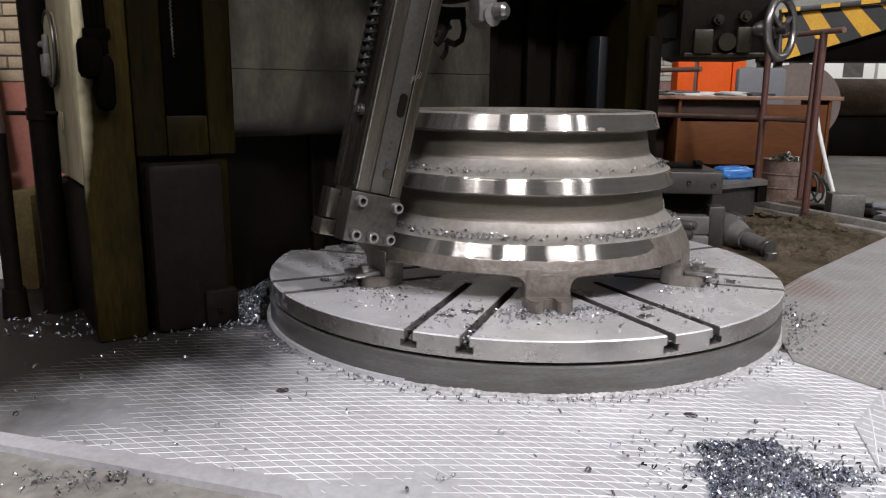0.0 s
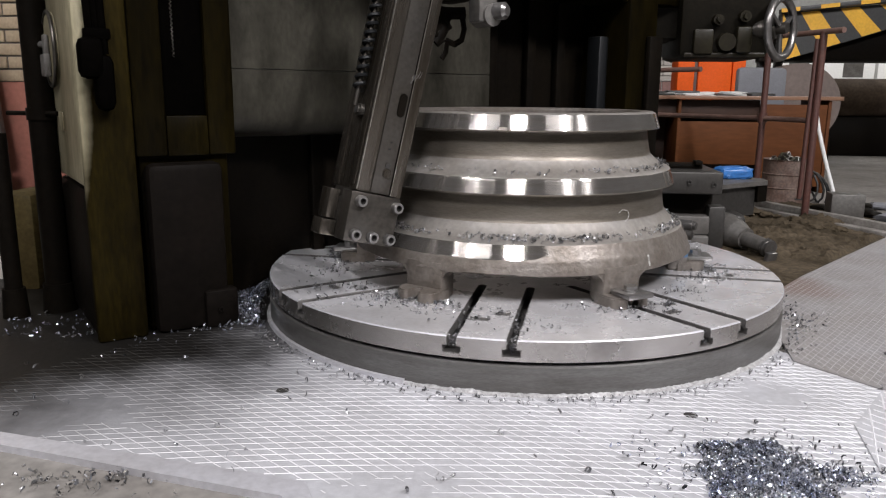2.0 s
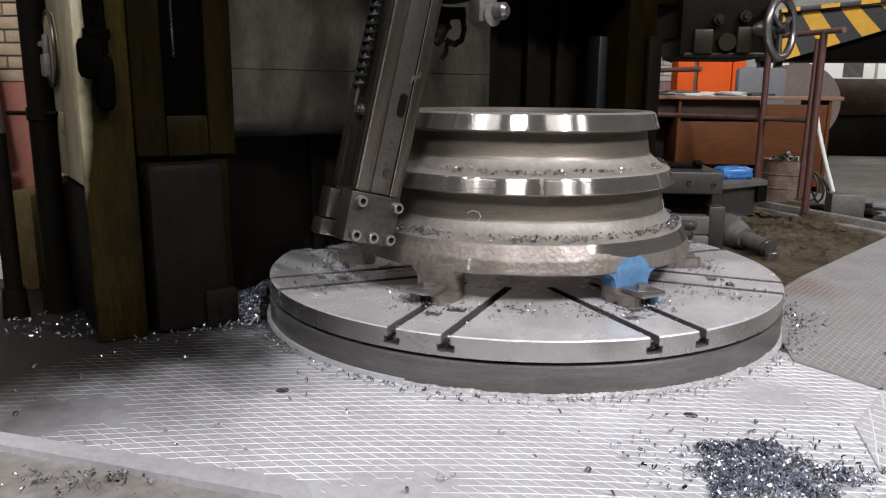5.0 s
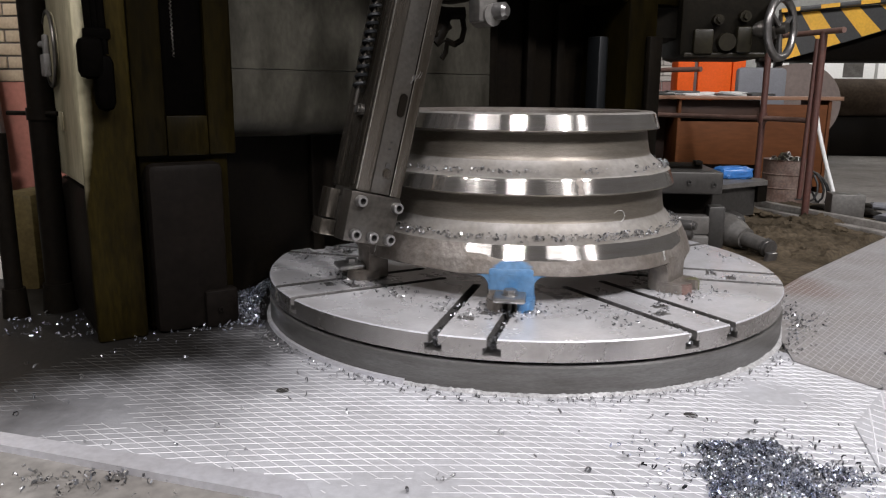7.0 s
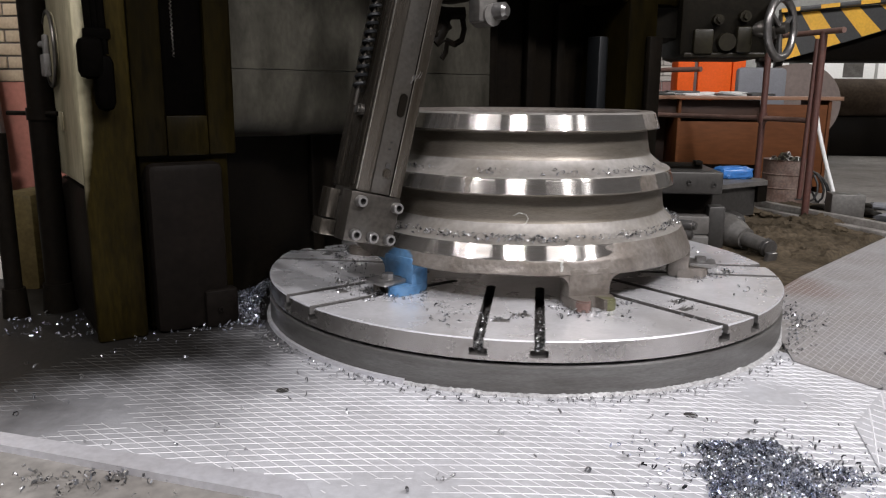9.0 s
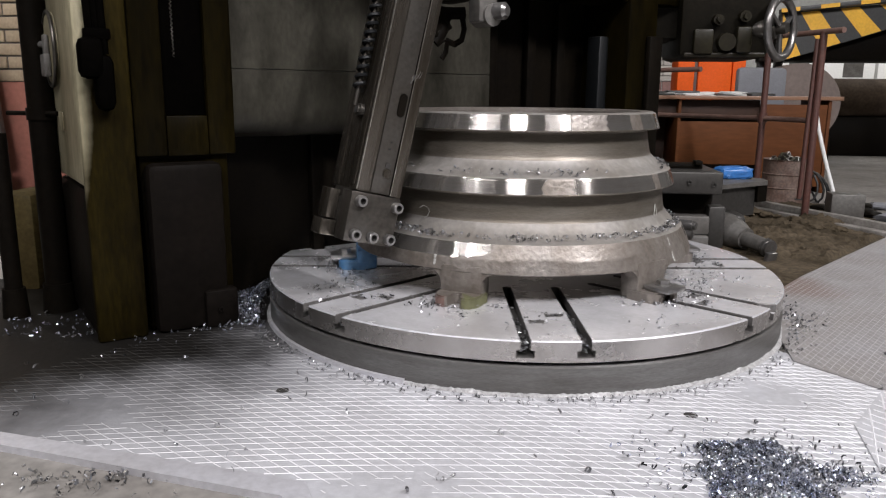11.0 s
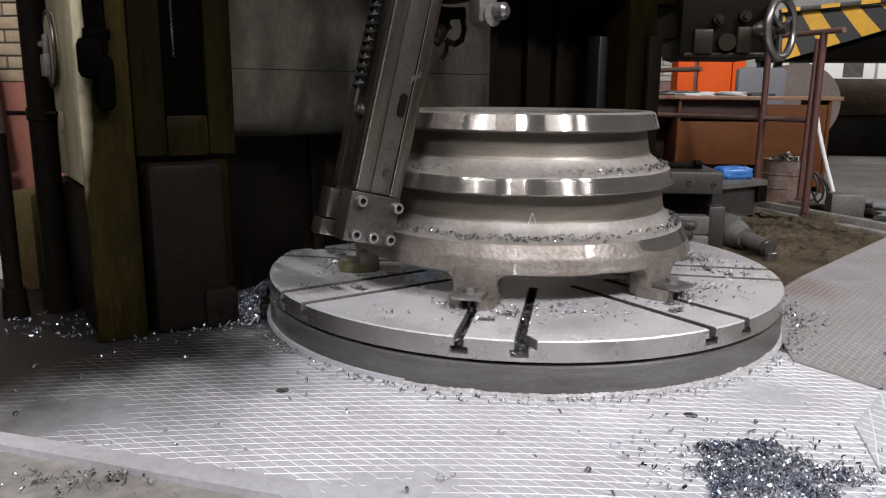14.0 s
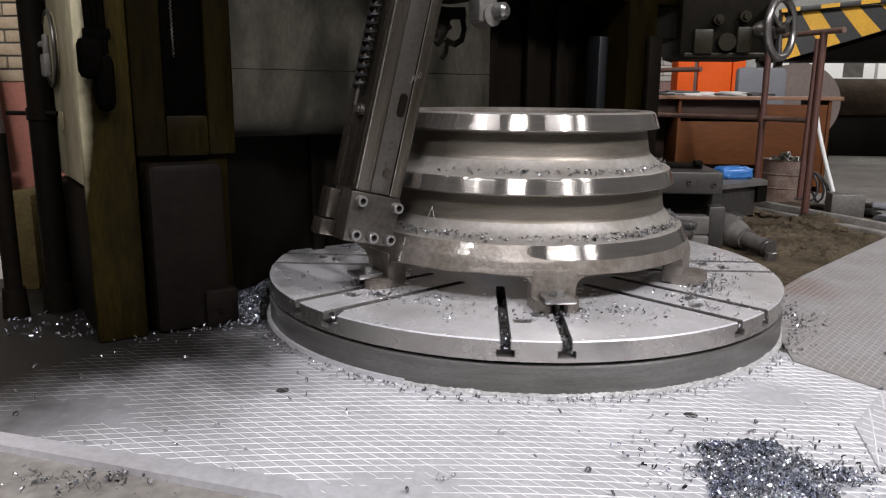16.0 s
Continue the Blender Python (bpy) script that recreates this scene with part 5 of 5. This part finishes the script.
part("dado", bm, PINK, brick_wall, "salmon painted lower wall")
bm = bmesh.new()
bx(bm, -0.12, 0.12, -0.012, 0.0, -0.0325, 0.0325, 0.003)
BRICK_MESH = link_mesh("brick", bm, BRICK)
bm = bmesh.new()
bx(bm, -1.985, -1.835, -0.10, 0.25, -0.011, 0.375, 0.03)
solo("machine_pedestal", bm, PEDESTAL, "grimy olive rounded pedestal beside the black pipes", "pedestal")
bm = bmesh.new()
bx(bm, -2.32, -2.01, 0.04, 0.30, -0.011, 0.125, 0.008)
solo("stone_block", bm, WHITE_BRICK, "pale block lying on the floor by the brick wall", "block")
bm = bmesh.new()
bx(bm, -0.35, 0.0, -0.02, 0.02, 0.0, 0.66, 0.004)
bx(bm, -0.35, -0.06, -0.026, -0.021, 0.05, 0.62, 0.002)
solo("grey_panel", bm, GREY_BOX, "grey steel panel leaning on a dark chest by the wall", "panel", pose(-3.02, 1.42, 0.405, -6, -9, 0))
bm = bmesh.new()
bx(bm, -3.40, -2.99, 1.18, 1.40, -0.011, 0.40, 0.012, pose(0, 0, 0, 0, 0, 0))
solo("dark_chest", bm, BLACK_PAINT, "dark chest standing under the grey cabinet", "chest")
rng = random.Random(21)
for row in range(14):
    for c in range(8):
        ob = new("brick", BRICK_MESH)
        ob.parent = brick_wall
        ob.matrix_local = pose(-4.1 + 0.252 * c + (0.126 if row % 2 else 0), 1.62 + rng.uniform(-0.002, 0.002), 0.80 + 0.038 + 0.0765 * row, 0, 0, rng.uniform(-0.4, 0.4))

# ---- swarf ----
rng = random.Random(31)
spots = []
for k in range(3600):
    a, q = rng.uniform(0, math.tau), math.sqrt(rng.random())
    x, y = q * math.cos(a), q * math.sin(a)
    wob = 1 + 0.5 * noise.noise(Vector((math.cos(a) * 1.9, math.sin(a) * 1.9, 3.0)))
    h = 0.055 * max(0.0, 1 - q * q)
    spots.append((0.508 + (x * 0.125 + y * 0.03) * wob, -1.275 + (y * 0.155 - 0.25 * x * 0.15) * wob, 0.004 + h * rng.uniform(0.55, 1.0), rng.uniform(0.006, 0.012)))
for k in range(420):
    spots.append((0.515 + rng.gauss(0, 0.10), -1.26 + rng.gauss(0, 0.08), rng.uniform(0.004, 0.012), rng.uniform(0.006, 0.014)))
for k in range(170):
    spots.append((0.67 + rng.gauss(0, 0.035), -1.25 + rng.gauss(0, 0.022), rng.uniform(0.004, 0.014), rng.uniform(0.006, 0.013)))
swarf("swarf_pile", "heap of blue-grey curled steel swarf on the floor plate", spots, 1)
spots = []
for k in range(230):
    x, y = rng.uniform(-1.6, 1.3), rng.uniform(-1.6, 0.2)
    if math.hypot(x, y) > 0.93 and not (x > 0.8 and y > -0.3):
        spots.append((x, y, 0.008, rng.uniform(0.008, 0.02)))
for k in range(700):
    a = radians(rng.uniform(175, 375))
    r = 0.925 + abs(rng.gauss(0, 0.025))
    spots.append((r * math.cos(a), r * math.sin(a), 0.006, rng.uniform(0.005, 0.011)))
for k in range(130):
    a = radians(rng.gauss(355, 9))
    r = 0.93 + abs(rng.gauss(0, 0.07))
    spots.append((r * math.cos(a), r * math.sin(a), 0.008, rng.uniform(0.007, 0.015)))
for k in range(160):
    spots.append((0.56 + rng.gauss(0, 0.16), -1.17 + rng.gauss(0, 0.09), 0.006, rng.uniform(0.006, 0.014)))
for k in range(60):
    spots.append((-0.86 + rng.gauss(0, 0.08), -1.43 + rng.gauss(0, 0.03), 0.0, rng.uniform(0.008, 0.016)))
swarf("loose_swarf", "loose steel shavings scattered over the floor plates", spots, 2, CHIP_DULL)
spots = []
for k in range(2600):
    t = rng.random()
    a = radians(205 - 40 * t + rng.gauss(0, 3))
    r = 0.94 + abs(rng.gauss(0, 0.075 + 0.05 * t))
    h = 0.06 * math.exp(-((r - 0.92) / 0.09) ** 2) * (0.4 + t)
    spots.append((r * math.cos(a), r * math.sin(a), 0.006 + h * rng.uniform(0.3, 1), rng.uniform(0.006, 0.014)))
for k in range(160):
    spots.append((rng.uniform(-1.75, -1.0), rng.uniform(-0.65, -0.4), 0.008, rng.uniform(0.006, 0.016)))
swarf("swarf_drift", "drift of fine steel swarf between table and column", spots, 3)


def riding(name, label, spots, seed):
    ob = swarf(name, label, spots, seed, CHIP_DULL)
    turning.append((ob, 0))


spots = []
for r0, r1, z, n in ((0.476, 0.506, 0.525, 650), (0.524, 0.558, 0.334, 1900)):
    for k in range(n):
        a = rng.uniform(0, 360)
        if noise.noise(Vector((math.cos(radians(a)) * 2, math.sin(radians(a)) * 2, z * 30))) < rng.uniform(-0.5, 0.35):
            continue
        r = rng.uniform(r0, r1)
        spots.append((r * math.cos(radians(a)), r * math.sin(radians(a)), z + (r1 - r) * 0.3 + rng.uniform(0, 0.006), rng.uniform(0.006, 0.013)))
riding("ledge_swarf", "steel shavings lying on the ledges of the casting", spots, 4)
spots = []
for k in range(3800):
    a, r = rng.uniform(0, 360), rng.uniform(0.56, 0.86)
    if noise.noise(Vector((math.cos(radians(a)) * 3, math.sin(radians(a)) * 3, r * 4))) < rng.uniform(-0.05, 0.6) + (r - 0.6) * 0.6:
        continue
    spots.append((r * math.cos(radians(a)), r * math.sin(radians(a)), TOP + 0.004, rng.uniform(0.006, 0.013)))
for c in SLOTS:
    for s in (-0.078, 0.078):
        for k in range(70):
            t = rng.uniform(0.6, 0.87) if k % 2 else rng.uniform(0.83, 0.89)
            d = Vector((math.cos(radians(c)), math.sin(radians(c))))
            n = Vector((-d.y, d.x))
            p = d * min(t, 0.885) + n * (s + rng.uniform(-0.009, 0.009))
            spots.append((p.x, p.y, TOP - 0.036 + rng.uniform(0, 0.026), rng.uniform(0.008, 0.016)))
for c0 in SLOTS:
    for k in range(40):
        d = Vector((math.cos(radians(c0)), math.sin(radians(c0))))
        n = Vector((-d.y, d.x))
        rr, ss = ((0.735, -0.028), (0.675, 0.026))[k % 2]
        p = d * (rr + rng.gauss(0, 0.014)) + n * (ss + rng.gauss(0, 0.02))
        spots.append((p.x, p.y, TOP + 0.003, rng.uniform(0.006, 0.012)))
for a0 in FEET:
    for k in range(60):
        a = radians(a0 + rng.gauss(0, 7))
        r = 0.60 + abs(rng.gauss(0, 0.05)) + (0.05 if abs(math.degrees(a) - a0) < 5 else 0)
        spots.append((r * math.cos(a), r * math.sin(a), TOP + 0.004, rng.uniform(0.006, 0.013)))
for k in range(300):
    a = radians(278.5 + rng.gauss(-3, 12))
    r = 0.62 + abs(rng.gauss(0, 0.075))
    if r < 0.87 and all(min(abs(r * math.sin(a - radians(c)) - s) for s in (-0.078, 0.078)) > 0.014 for c in SLOTS if math.cos(a - radians(c)) > 0.5):
        spots.append((r * math.cos(a), r * math.sin(a), TOP + 0.004, rng.uniform(0.006, 0.014)))
riding("table_swarf", "steel shavings scattered on the table and in its slots", spots, 5)


# ---- what turns ----
def motions():
    for ob, start in turning:
        rows = [(k * 0.5, pose(0, 0, 0, 0, 0, start - TURN * k * 0.5)) for k in range(33)]
        walk(ob, rows)


motions()
